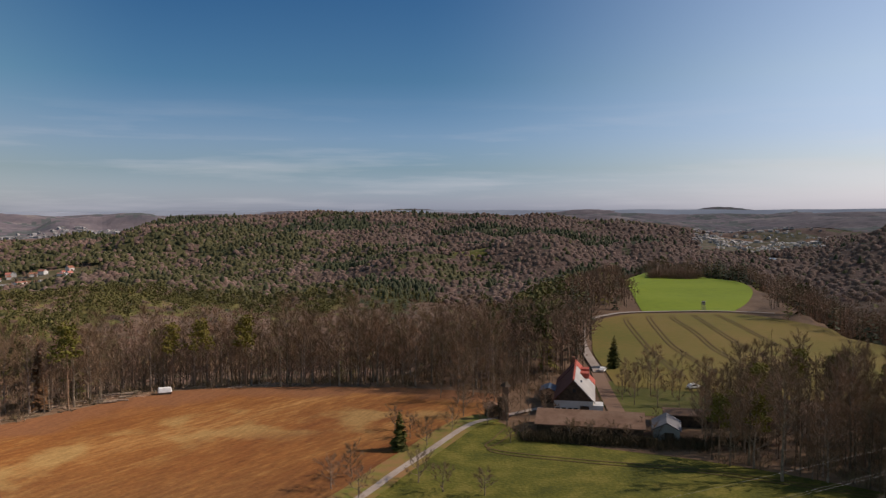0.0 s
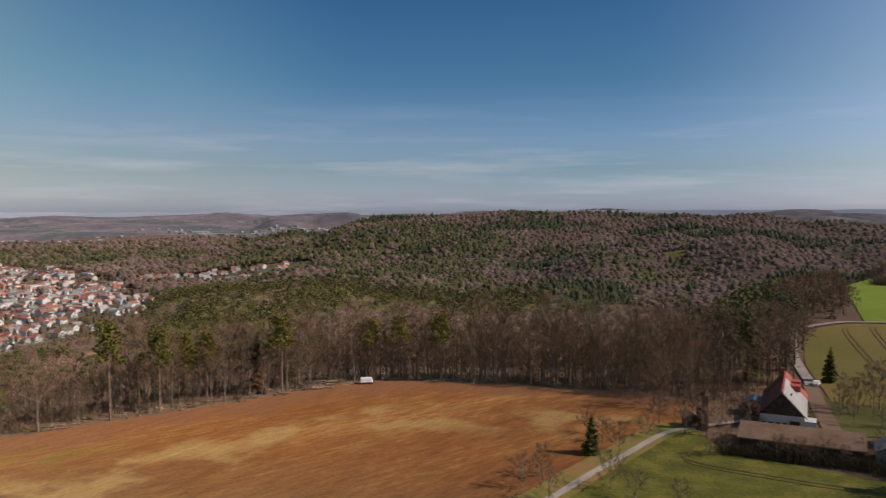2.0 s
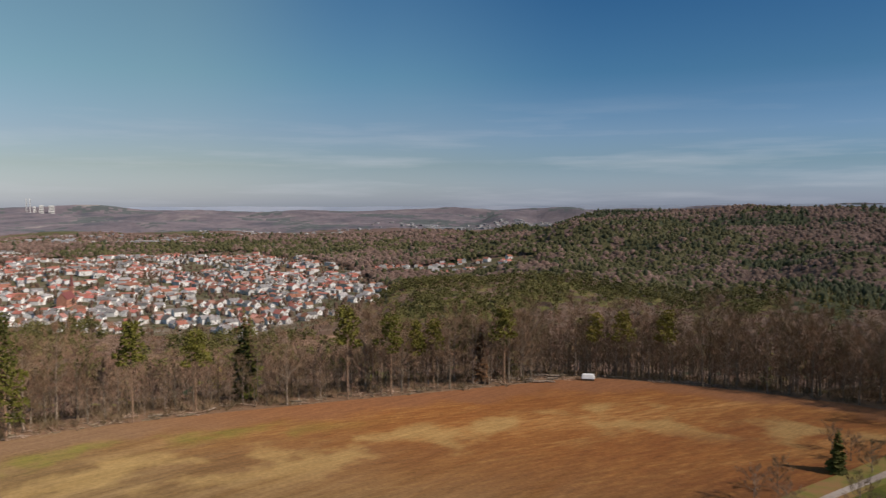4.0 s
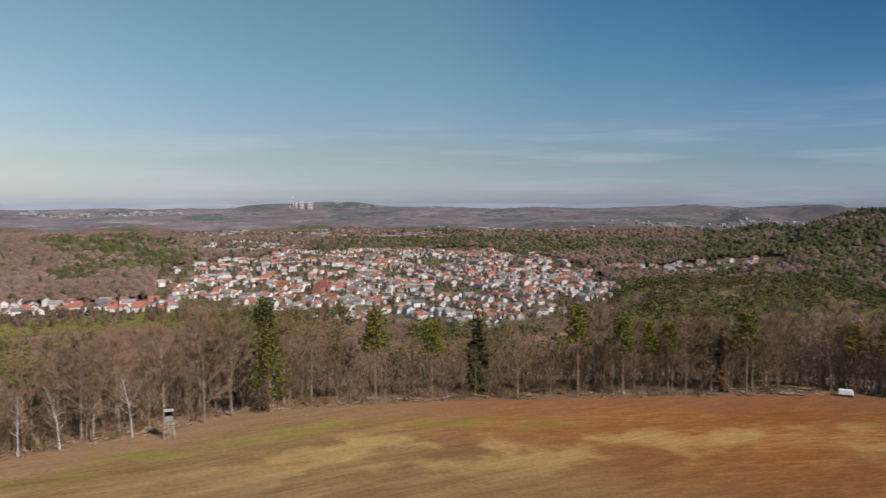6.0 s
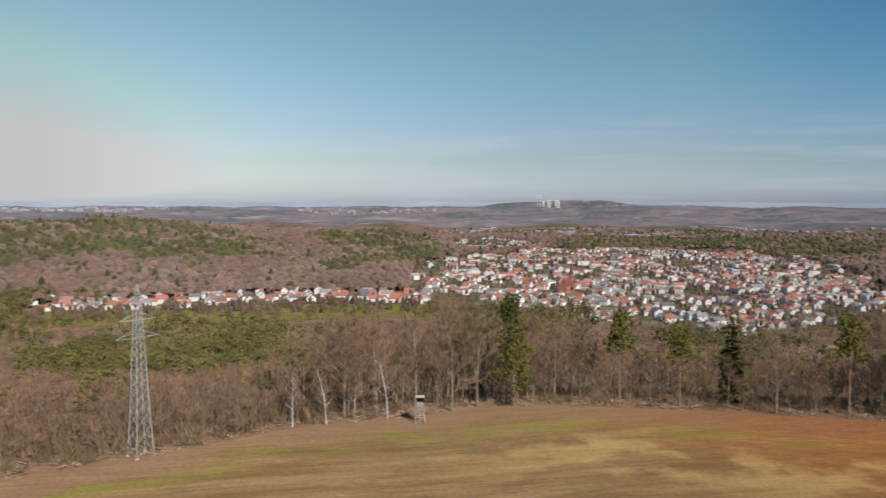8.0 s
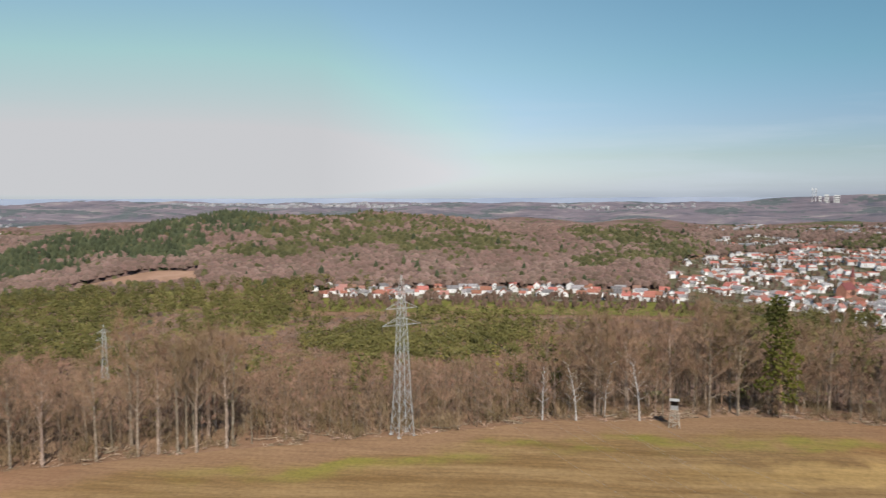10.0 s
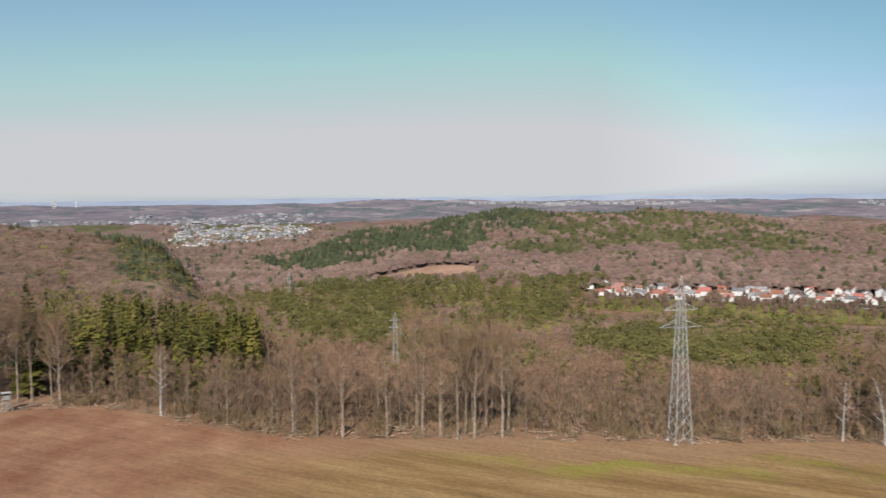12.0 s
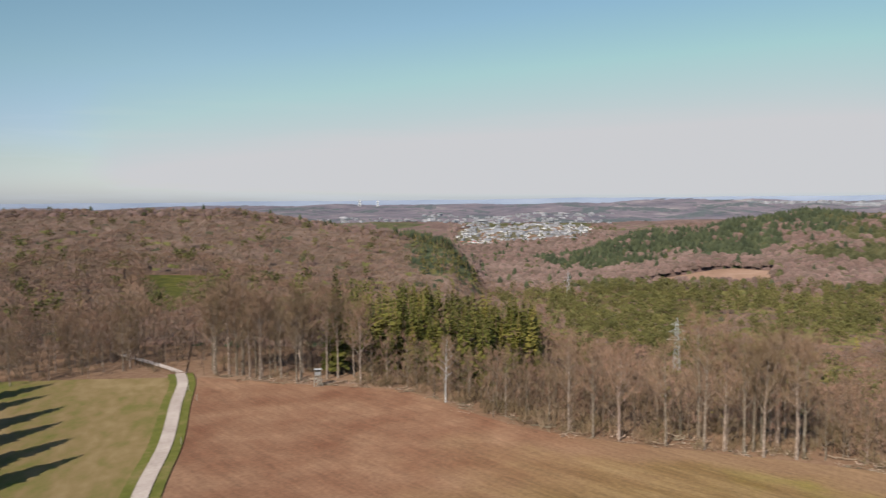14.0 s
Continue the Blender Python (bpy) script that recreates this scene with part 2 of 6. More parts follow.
M_CLEARED = mat("felled_clearing", [(0.16, 0.095, 0.06), (0.25, 0.155, 0.105), (0.31, 0.21, 0.15)], 0.05, 1, big=60)
M_ROAD = mat("gravel_track", [(0.28, 0.225, 0.19), (0.38, 0.315, 0.27), (0.46, 0.39, 0.335)], 1.2, 0.95, big=9, bump=0.03)
M_WATER = mat("river_water", [(0.10, 0.13, 0.16), (0.14, 0.18, 0.22)], 0.02, 0.08)
M_BARK = mat("grey_bark", [(0.15, 0.11, 0.075), (0.24, 0.185, 0.135), (0.38, 0.31, 0.235)], 1.4, 0.95, tone="object", spread=0.3)
M_BARKS = mat("wood_bark", [(0.095, 0.066, 0.043), (0.15, 0.108, 0.073), (0.24, 0.185, 0.135)], 0.4, 0.95, tone="tone", spread=0.3)
M_PINEBARK = mat("pine_bark", [(0.17, 0.10, 0.06), (0.30, 0.19, 0.12), (0.38, 0.26, 0.18)], 1.4, 0.95)
M_BIRCH = mat("birch_bark", [(0.16, 0.145, 0.13), (0.42, 0.39, 0.355), (0.56, 0.53, 0.49)], 2.0, 0.8, stops=[0.3, 0.42, 0.6])
M_TWIG = mat("bare_twigs", [(0.165, 0.105, 0.06), (0.235, 0.153, 0.09), (0.305, 0.21, 0.13)], 0.25, 1, tone="object", spread=0.25)
M_LARCH = mat("larch_twigs", [(0.17, 0.075, 0.035), (0.24, 0.115, 0.055), (0.29, 0.15, 0.08)], 0.3, 1, tone="object", spread=0.2)
M_TWIGS = mat("bare_wood_twigs", [(0.165, 0.10, 0.062), (0.228, 0.144, 0.092), (0.295, 0.20, 0.135)], 0.02, 1, tone="tone", spread=0.3)
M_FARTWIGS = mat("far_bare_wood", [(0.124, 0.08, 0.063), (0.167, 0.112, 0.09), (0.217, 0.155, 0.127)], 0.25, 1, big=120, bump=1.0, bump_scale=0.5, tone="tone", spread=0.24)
# darker than the loose twigs: shade inside the crowns is in the colour
M_CANOPY = mat("shaded_bare_crowns", [(0.095, 0.06, 0.042), (0.14, 0.092, 0.066), (0.20, 0.14, 0.105)], 0.9, 1, big=45, bump=0.3, bump_scale=0.7, tone="tone", spread=0.2)
# sheet below the far crowns: dark gaps between them painted as a darker brown
M_FARCANOPY = mat("shaded_far_bare_crowns", [(0.09, 0.056, 0.045), (0.13, 0.083, 0.068), (0.175, 0.118, 0.098)], 0.12, 1, big=90, bump=1.2, bump_scale=0.25, tone="tone", spread=0.16)
M_BRUSH = mat("undergrowth", [(0.145, 0.098, 0.052), (0.205, 0.143, 0.079), (0.27, 0.197, 0.118)], 0.08, 1, tone="tone", spread=0.3)
M_PINE = mat("pine_needles", [(0.11, 0.105, 0.018), (0.165, 0.148, 0.025), (0.225, 0.195, 0.04)], 0.4, 0.9, tone="object", spread=0.25)
M_PINES = mat("pine_wood_needles", [(0.09, 0.085, 0.027), (0.125, 0.115, 0.035), (0.165, 0.148, 0.048)], 0.03, 0.9, tone="tone", spread=0.22)
M_FARPINE = mat("far_pine_needles", [(0.052, 0.053, 0.022), (0.078, 0.075, 0.03), (0.112, 0.103, 0.044)], 0.25, 0.9, big=90, bump=0.8, bump_scale=0.6, tone="tone", spread=0.3)
M_SPRUCE = mat("spruce_needles", [(0.062, 0.062, 0.013), (0.095, 0.09, 0.017), (0.14, 0.122, 0.024)], 0.25, 0.9, tone="object", spread=0.3)
M_SPRUCES = mat("spruce_wood_needles", [(0.085, 0.086, 0.02), (0.145, 0.135, 0.026), (0.215, 0.178, 0.03)], 0.05, 0.9, tone="tone", spread=0.35)
M_FARSPRUCE = mat("far_spruce_needles", [(0.036, 0.045, 0.024), (0.054, 0.064, 0.031), (0.076, 0.084, 0.038)], 0.03, 0.9, tone="tone", spread=0.25)
# distant land: blue-grey haze is mixed into these two base colours
M_FAR = mat("haze_tinted_hills", [(0.075, 0.077, 0.092), (0.115, 0.10, 0.115), (0.15, 0.126, 0.14), (0.24, 0.215, 0.20)], 0.012, 1, big=260, stops=[0.38, 0.45, 0.55, 0.66], tone="tone", spread=0.05)
M_FARGREEN = mat("haze_tinted_conifers", [(0.07, 0.082, 0.084), (0.09, 0.10, 0.10)], 0.012, 1, tone="tone", spread=0.1)
# skyline ridge: its pale blue is distance haze put into the colour
M_HAZE = mat("haze_tinted_ridge", [(0.19, 0.225, 0.29), (0.23, 0.265, 0.33), (0.27, 0.30, 0.36)], 0.004, 1, big=500)
M_WHITEWALL = mat("white_render", [(0.58, 0.57, 0.55), (0.73, 0.72, 0.70), (0.80, 0.80, 0.78)], 0.5, 0.9, tone="object", spread=0.12)
# white walls far off, greyed in the colour to stand for haze
M_FARWHITE = mat("haze_greyed_walls", [(0.24, 0.245, 0.26), (0.40, 0.40, 0.41)], 0.05, 0.9, tone="tone", spread=0.15)
M_REDTILE = mat("red_roof_tiles", [(0.24, 0.085, 0.06), (0.35, 0.145, 0.10), (0.42, 0.195, 0.145)], 0.6, 0.8, tone="object", spread=0.3)
M_WHITEWALLS = mat("white_render_far", [(0.58, 0.57, 0.55), (0.78, 0.77, 0.75)], 0.5, 0.9, tone="tone", spread=0.15)
M_REDTILES = mat("red_roof_tiles_far", [(0.29, 0.11, 0.075), (0.42, 0.19, 0.135)], 0.6, 0.8, tone="tone", spread=0.3)
M_GREYTILES = mat("grey_roof_tiles_far", [(0.16, 0.15, 0.15), (0.40, 0.38, 0.37)], 0.6, 0.7, tone="tone", spread=0.5)


# ---- the lie of the land ----
def ease(u):
    u = np.clip(u, 0, 1)
    return u * u * (3 - 2 * u)


def polar(x, y):
    return np.degrees(np.arctan2(-x, y)), np.hypot(x, y)


RIM = ([-180, -60, -34, -27, -24, -21, -15, -9, -3, 4, 20, 60, 108, 122, 132, 142, 150, 180],
       [300, 300, 320, 370, 470, 610, 715, 460, 290, 245, 250, 215, 185, 290, 370, 560, 600, 400])
# heading, distance, height, half-width in degrees, half-depth in metres
HILLS = [
    (126, 900, 12, 4.0, 140),
    (-6, 1540, 27, 15, 260),
    (13, 1850, 30, 8, 200),
    (1, 1250, 16, 5, 130),
    (25.9, 3500, 50, 1.7, 240),
    (22.2, 3600, 54, 2.3, 240),
    (29, 4500, 20, 2.2, 200),
    (57.6, 4650, 30, 4.5, 150),
    (52, 4650, 12, 4.5, 150),
    (106, 4700, 14, 6, 150),
]
# long ridges: distance, half-depth, headings and the height of the crest at each
RIDGES = [
    (1480, 330, (62, 64, 66, 69, 74, 80, 85, 90, 100, 104.5, 108, 111, 114.5), (-60, -58, -38, -13, -12, -2, 8, 11, 14, 1, -12, -26, -60)),
    (960, 300, (121, 122.8, 124.2, 127.8, 132.4, 136.7, 139.5, 144, 160, 180), (-60, -32, -8, 4, 14, 27, 34, 35, 36, 36)),
    (2600, 560, (-21, -18, -15, -12, -9, -5, 0, 5, 12, 18, 21, 24), (-60, -34, -14, 2, 12, 18, 23, 25, 25, 19, -8, -50)),
    (1500, 380, (-60, -40, -33, -29.3, -27.5, -26, -24.5), (40, 38, 32, 14, -12, -38, -60)),
    (3500, 330, (-60, -40, -30, -20, -12, -5), (4, 4, 0, 0, 4, -20)),
    (860, 165, (13, 17, 23, 30, 34, 36), (-60, -53, -42, -39, -47, -60)),
]


def waves(x, y, size, seed):
    """Broad rolling from a few crossed sine waves."""
    rs = np.random.RandomState(seed)
    out = 0
    for k in range(7):
        a, p, f = rs.uniform(0, math.pi), rs.uniform(0, 6.28), rs.uniform(0.6, 1.9) / size
        out = out + np.sin((x * math.cos(a) + y * math.sin(a)) * f * 6.28 + p)
    return out / 3.0


def height(x, y):
    x, y = np.asarray(x, float), np.asarray(y, float)
    az, r = polar(x, y)
    rim = np.interp(az, *RIM)
    u = np.clip((r - rim) / 480, 0, 1)
    z = -60 * (u * (2 - u)) * ease((r - rim + 40) / 90)
    z = z + 84 * np.clip((r - 2200) / 2650, 0, 1) ** 1.4
    for haz, hr, hh, wa, wr in HILLS:
        d = (az - haz + 180) % 360 - 180
        z = z + hh * np.exp(-(d / wa) ** 4 - ((r - hr) / wr) ** 2)
    calm = 0
    for q, deep, a, crest in RIDGES:
        k = np.exp(-((r - q) / deep) ** 2) * ease((az - a[0]) / 1.5) * ease((a[-1] - az) / 1.5)
        z = z + np.maximum(np.interp(az, a, crest) - z, 0) * k
        calm = np.maximum(calm, 0.5 * k)
    calm = np.maximum(calm, np.exp(-((az + 22) / 5.5) ** 4 - ((r - 2050) / 700) ** 4))
    town = np.clip((np.abs(az - 51) - 17) / 8, 0, 1)
    rolling = waves(x, y, 560, 3) * (4 + 15 * town * (az < 66)) * ease((r - 700) / 700)
    rolling = rolling + waves(x, y, 310, 9) * 12 * ease((r - 650) / 500) * (az < 66) * town * ease((3000 - r) / 600)
    z = z + rolling * (1 - calm) + waves(x, y, 230, 19) * 5 * ease((r - 900) / 400) * ease((3200 - r) / 500)
    z = z + (waves(x, y, 900, 5) * 7 + waves(x, y, 480, 25) * 5) * ease((r - 2300) / 700) * ease((4750 - r) / 500)
    return z + waves(x, y, 130, 8) * 0.35 * ease((r - 30) / 100)


def mesh(name, verts, faces, mats=(), tone=None, smooth=False):
    """A mesh from arrays; faces all have the same number of corners."""
    me = bpy.data.meshes.new(name)
    v, f = np.asarray(verts, np.float32), np.asarray(faces, np.int32)
    k = f.shape[1]
    me.vertices.add(len(v)), me.loops.add(f.size), me.polygons.add(len(f))
    me.vertices.foreach_set("co", v.ravel())
    me.loops.foreach_set("vertex_index", f.ravel())
    me.polygons.foreach_set("loop_start", np.arange(0, f.size, k, dtype=np.int32))
    me.polygons.foreach_set("loop_total", np.full(len(f), k, np.int32))
    me.polygons.foreach_set("use_smooth", np.full(len(f), bool(smooth)))
    for m in mats:
        me.materials.append(m)
    if tone is not None:
        me.attributes.new("tone", "FLOAT", "POINT").data.foreach_set("value", np.asarray(tone, np.float32))
    me.update(calc_edges=True)
    return me


def grid_faces(nu, nv):
    i = np.arange(nu - 1)[:, None] * nv + np.arange(nv - 1)[None, :]
    i = i.ravel()
    return np.stack([i, i + nv, i + nv + 1, i + 1], 1)


def polar_sheet(name, azs, rs, lift, m, smooth=True, centre=(0, 0)):
    A, R = np.meshgrid(np.radians(azs), rs, indexing="ij")
    X, Y = centre[0] - R * np.sin(A), centre[1] + R * np.cos(A)
    Z = height(X, Y) + lift(X, Y)
    f = grid_faces(len(azs), len(rs))
    return new(name, mesh(name, np.stack([X, Y, Z], -1).reshape(-1, 3), f[:, ::-1], [m], smooth=smooth))


AZ_ALL = np.concatenate([np.arange(-180, -40, 4.0), np.arange(-40, 170, 0.9), np.arange(170, 180.1, 2.0)])
RS_ALL = np.concatenate([[0.01], np.arange(8, 320, 6), np.geomspace(320, 4850, 130)])
ground = polar_sheet("ground", AZ_ALL, RS_ALL, lambda x, y: 0 * x, M_LITTER, True, centre=(2.6, 1.7))
tagged(ground, "rolling brown ground of fields, leaf litter and valleys", "ground", kind="structure")


def along(pts, n):
    """n even steps along a smooth curve through pts."""
    p = np.array(pts, float)
    q = []
    P = np.vstack([2 * p[0] - p[1], p, 2 * p[-1] - p[-2]])
    for i in range(1, len(P) - 2):
        t = np.linspace(0, 1, 24, endpoint=False)[:, None]
        a, b, c, d = P[i - 1], P[i], P[i + 1], P[i + 2]
        q.append(0.5 * (2 * b + (c - a) * t + (2 * a - 5 * b + 4 * c - d) * t ** 2 + (3 * b - a - 3 * c + d) * t ** 3))
    q = np.vstack([*q, p[-1:]])
    s = np.concatenate([[0], np.cumsum(np.hypot(*np.diff(q, axis=0).T))])
    w = np.linspace(0, s[-1], n)
    return np.stack([np.interp(w, s, q[:, 0]), np.interp(w, s, q[:, 1])], 1)


CLEAR = []        # outlines that no wood grows on


def inside(x, y, poly):
    """Which of the points lie in the outline."""
    hit = np.zeros(len(x), bool)
    p = np.asarray(poly)
    for (x0, y0), (x1, y1) in zip(p, np.roll(p, -1, 0)):
        cross = ((y0 > y) != (y1 > y)) & (x < (x1 - x0) * (y - y0) / (y1 - y0 + 1e-12) + x0)
        hit ^= cross
    return hit


def strip(name, left, right, m, lift=0.2, nu=80, nv=30, label="", category="field"):
    """Ground laid between two curves, following the land."""
    a, b = along(left, nu), along(right, nu)
    if name not in ("verge", "forest_track"):
        CLEAR.append(np.vstack([a, b[::-1]])[::2])
    w = np.linspace(0, 1, nv)[None, :, None]
    p = (a[:, None] * (1 - w) + b[:, None] * w).reshape(-1, 2)
    z = height(p[:, 0], p[:, 1]) + lift
    far_in = np.hypot(*(p.reshape(nu, nv, 2) - a[:, None]).transpose(2, 0, 1)).ravel()
    ob = new(name, mesh(name, np.column_stack([p, z]), grid_faces(nu, nv), [m], far_in, smooth=True))
    me = ob.data
    if me.polygons[0].normal.z < 0:
        me.flip_normals()
    return tagged(ob, label, category, kind="structure")


def ribbon(name, pts, width, m, lift, n=90, label="", category="track"):
    c = along(pts, n)
    d = np.gradient(c, axis=0)
    d /= np.hypot(d[:, 0], d[:, 1])[:, None]
    nrm = np.stack([-d[:, 1], d[:, 0]], 1) * width / 2
    return strip(name, c + nrm, c - nrm, m, lift, n, 5, label, category)


EDGE = [(16, 228), (-6, 236), (-34, 240), (-63, 238), (-85, 231), (-103, 211), (-126, 182), (-144, 160), (-158, 143), (-173, 119), (-183, 94),
        (-183, 70), (-184, 45), (-179, 25), (-175, 0), (-170, -36), (-163, -72), (-162, -90), (-166, -108), (-175, -133), (-172, -149),
        (-163, -171), (-155, -198)]
INNER = [(14, 204), (5, 195), (-4, 175), (-17, 146), (-32, 115), (-30, 60), (-25, 10), (-30, -50), (-50, -88), (-85, -127), (-107, -150), (-145, -194)]
EDGE_C = along(EDGE, 160)
_d = np.gradient(EDGE_C, axis=0)
OUT = np.stack([-_d[:, 1], _d[:, 0]], 1) / np.hypot(_d[:, 0], _d[:, 1])[:, None]
if np.dot(OUT[60], EDGE_C[60]) < 0:
    OUT = -OUT
strip("ploughed_field", EDGE, INNER, M_SOIL, 0.22, 200, 80, "red-brown ploughed field with pale stubble streaks")
ROAD_A = [(-45, 90), (-30, 122), (-17, 146), (-11, 160), (-4, 175), (5, 194), (12, 201), (26, 212)]
ribbon("road", ROAD_A, 1.8, M_ROAD, 0.45, label="pale gravel farm track between the fields")
ROAD_B = [(50, 258), (51, 268), (52, 284), (56, 322), (66, 374), (82, 398), (99, 411), (138, 416), (170, 405)]
ribbon("farm_road", ROAD_B, 3.2, M_ROAD, 0.55, label="pale track curving up past the farm")
ROAD_C = [(-50, -88), (-85, -127), (-107, -150), (-130, -177), (-145, -194), (-154, -207), (-167, -223), (-186, -246), (-210, -280)]
ribbon("forest_road", ROAD_C[:6], 3.1, M_ROAD, 0.62, label="pale pinkish track running to the wood")
ribbon("forest_track", ROAD_C[5:], 3.4, M_LITTER, 0.5, label="leafy brown track into the wood")
ribbon("side_track", [(-155, -208), (-158, -222), (-162, -250)], 2.4, M_ROAD, 0.6, 30, "pale side track into the wood")
ribbon("verge", ROAD_C[:6], 7.5, M_VERGE, 0.46, label="green grass verges beside the track", category="grass")
strip("meadow", [(-50, -88), (-85, -127), (-107, -150), (-130, -177), (-150, -204)], [(10, -120), (-30, -190), (-60, -220), (-90, -238), (-117, -247)], M_MEADOW, 0.3, 60, 40,
      "patchy green and straw-brown meadow beside the track", "meadow")
ribbon("verge", np.array(ROAD_A[:7]) + [-1.2, 0.8], 8.0, M_TURF, 0.38, label="grass verges with small trees along the track", category="grass")
strip("near_field", [(-45, 90), (-17, 146), (-4, 175), (5, 194), (12, 200)], [(130, 70), (122, 105), (96, 138), (62, 163), (22, 182)], M_GRASS, 0.2, 60, 60, "green crop field with wheel tracks", "field")
for k in (0.0, 1.9):
    ribbon("wheel_track", [(16 + k, 196 - k), (11 + k, 184 - k), (10, 176 - k), (30, 168 - k), (55, 160 - k), (100, 138 - k)], 0.35, M_RUT, 0.32, label="dark wheel track pressed into the crop")
strip("farm_yard", [(43, 204), (44, 222), (46, 246)], [(82, 204), (84, 226), (84, 248)], M_VERGE, 0.15, 30, 20, "patchy green and brown farm garden", "garden")
strip("drive", [(43, 206), (45, 230), (48, 260)], [(47.5, 206), (49.5, 230), (52, 260)], M_CLEARED, 0.3, 20, 6, "reddish dirt drive beside the farmhouse", "drive")
strip("crop_field", [(52, 240), (55, 290), (60, 322), (70, 372), (86, 396), (101, 408)], [(120, 215), (168, 250), (180, 290), (178, 330), (168, 372), (150, 408)], M_CROP, 0.25, 60, 40,
      "olive green and brown field with curving wheel tracks", "field")
for way in ([(92, 392), (87, 378), (80, 314), (77, 279), (76, 250)], [(104, 396), (100, 385), (91, 321), (89, 290), (88, 255)], [(116, 400), (112, 385), (109, 343), (104, 301), (103, 262)],
            [(126, 400), (123, 373), (118, 321), (117, 280)], [(138, 400), (136, 372), (133, 325), (132, 285)]):
    for k in (-0.95, 0.95):
        ribbon("wheel_track", [(x + k, y) for x, y in way], 0.45, M_RUT, 0.4, label="dark wheel track curving through the crop")
strip("wheat_field", [(104, 416), (113, 470), (124, 530), (132, 600), (150, 700)], [(152, 414), (178, 460), (208, 535), (215, 600), (200, 700)], M_BRIGHT, 0.3, 40, 30, "bright green young wheat on the ridge", "field")
strip("far_meadow", [bearing(1.3, 1380), bearing(-1, 1362), bearing(-3.1, 1345)], [bearing(1.2, 1445), bearing(-1, 1440), bearing(-3.1, 1412)], M_VERGE, 0.6, 20, 8, "small green clearing on the wooded hill", "field")
strip("hill_meadow", [bearing(144.2, 390), bearing(145.2, 450), bearing(145.9, 560)], [bearing(143.3, 390), bearing(141.6, 450), bearing(139.9, 535)], M_GRASS, 0.4, 20, 12, "green clearing in the hill wood", "field")
strip("clearing", [bearing(36, 640), bearing(38.5, 625), bearing(41, 615)], [bearing(36, 690), bearing(38.5, 690), bearing(41, 670)], M_CLEARED, 0.4, 20, 8, "pale bare clearing below the town", "clearing")
strip("felled_slope", [bearing(101.5, 1000), bearing(104, 985), bearing(107, 1000), bearing(110, 1010)], [bearing(101.5, 1090), bearing(104, 1110), bearing(107, 1085), bearing(110, 1050)], M_CLEARED, 0.6, 40, 12,
      "pale felled strip on the hillside", "clearing")
strip("village_green", [bearing(66, 775), bearing(80, 760), bearing(94, 790)], [bearing(66, 870), bearing(80, 850), bearing(94, 880)], M_VERGE, 0.5, 40, 6, "pale meadow below the village row", "meadow")
strip("river", [bearing(-23.9, 1590), bearing(-23.1, 1580), bearing(-22.2, 1590)], [bearing(-23.4, 1960), bearing(-22.8, 1990), bearing(-22.2, 1990)], M_WATER, 1.0, 10, 6, "pale river reflecting the sky", "water")


# open ground round the wheat, where nothing grows
CLEAR.append(np.array([(100, 400), (160, 392), (192, 440), (218, 530), (218, 610), (128, 610)]))


# ---- trees ----
class Build:
    """Collects triangles."""

    def __init__(self):
        self.v, self.f = [], []

    def tris(self, pts):
        """pts: (n, 3, 3) loose triangles."""
        k = sum(len(a) for a in self.v)
        pts = np.asarray(pts, float)
        self.v.append(pts.reshape(-1, 3))
        self.f.append(k + np.arange(len(pts) * 3).reshape(-1, 3))

    def tube(self, path, radii, sides=5):
        k = sum(len(a) for a in self.v)
        path = np.asarray(path, float)
        d = np.gradient(path, axis=0)
        d /= np.linalg.norm(d, axis=1)[:, None]
        ref = np.where(np.abs(d[:, 2:3]) > 0.9, np.array([[1.0, 0, 0]]), np.array([[0, 0, 1.0]]))
        u = np.cross(d, ref)
        u /= np.linalg.norm(u, axis=1)[:, None]
        w = np.cross(d, u)
        a = np.arange(sides) * 6.2832 / sides
        ring = np.cos(a)[None, :, None] * u[:, None] + np.sin(a)[None, :, None] * w[:, None]
        v = path[:, None] + ring * np.asarray(radii, float)[:, None, None]
        self.v.append(v.reshape(-1, 3))
        fs = []
        for i in range(len(path) - 1):
            for j in range(sides):
                p, q = k + i * sides + j, k + i * sides + (j + 1) % sides
                fs += [(p, q, q + sides), (p, q + sides, p + sides)]
        self.f.append(np.array(fs))

    def get(self):
        return np.vstack(self.v), np.vstack(self.f)


def slivers(rs, base, way, length, width):
    """Thin triangles from base along way."""
    side = np.cross(way, rs.normal(size=way.shape))
    side /= np.linalg.norm(side, axis=1)[:, None] + 1e-9
    w = side * np.asarray(width).reshape(-1, 1) / 2
    return np.stack([base - w, base + w, base + way * np.asarray(length).reshape(-1, 1)], 1)


def unit(v):
    return v / (np.linalg.norm(v, axis=-1, keepdims=True) + 1e-9)


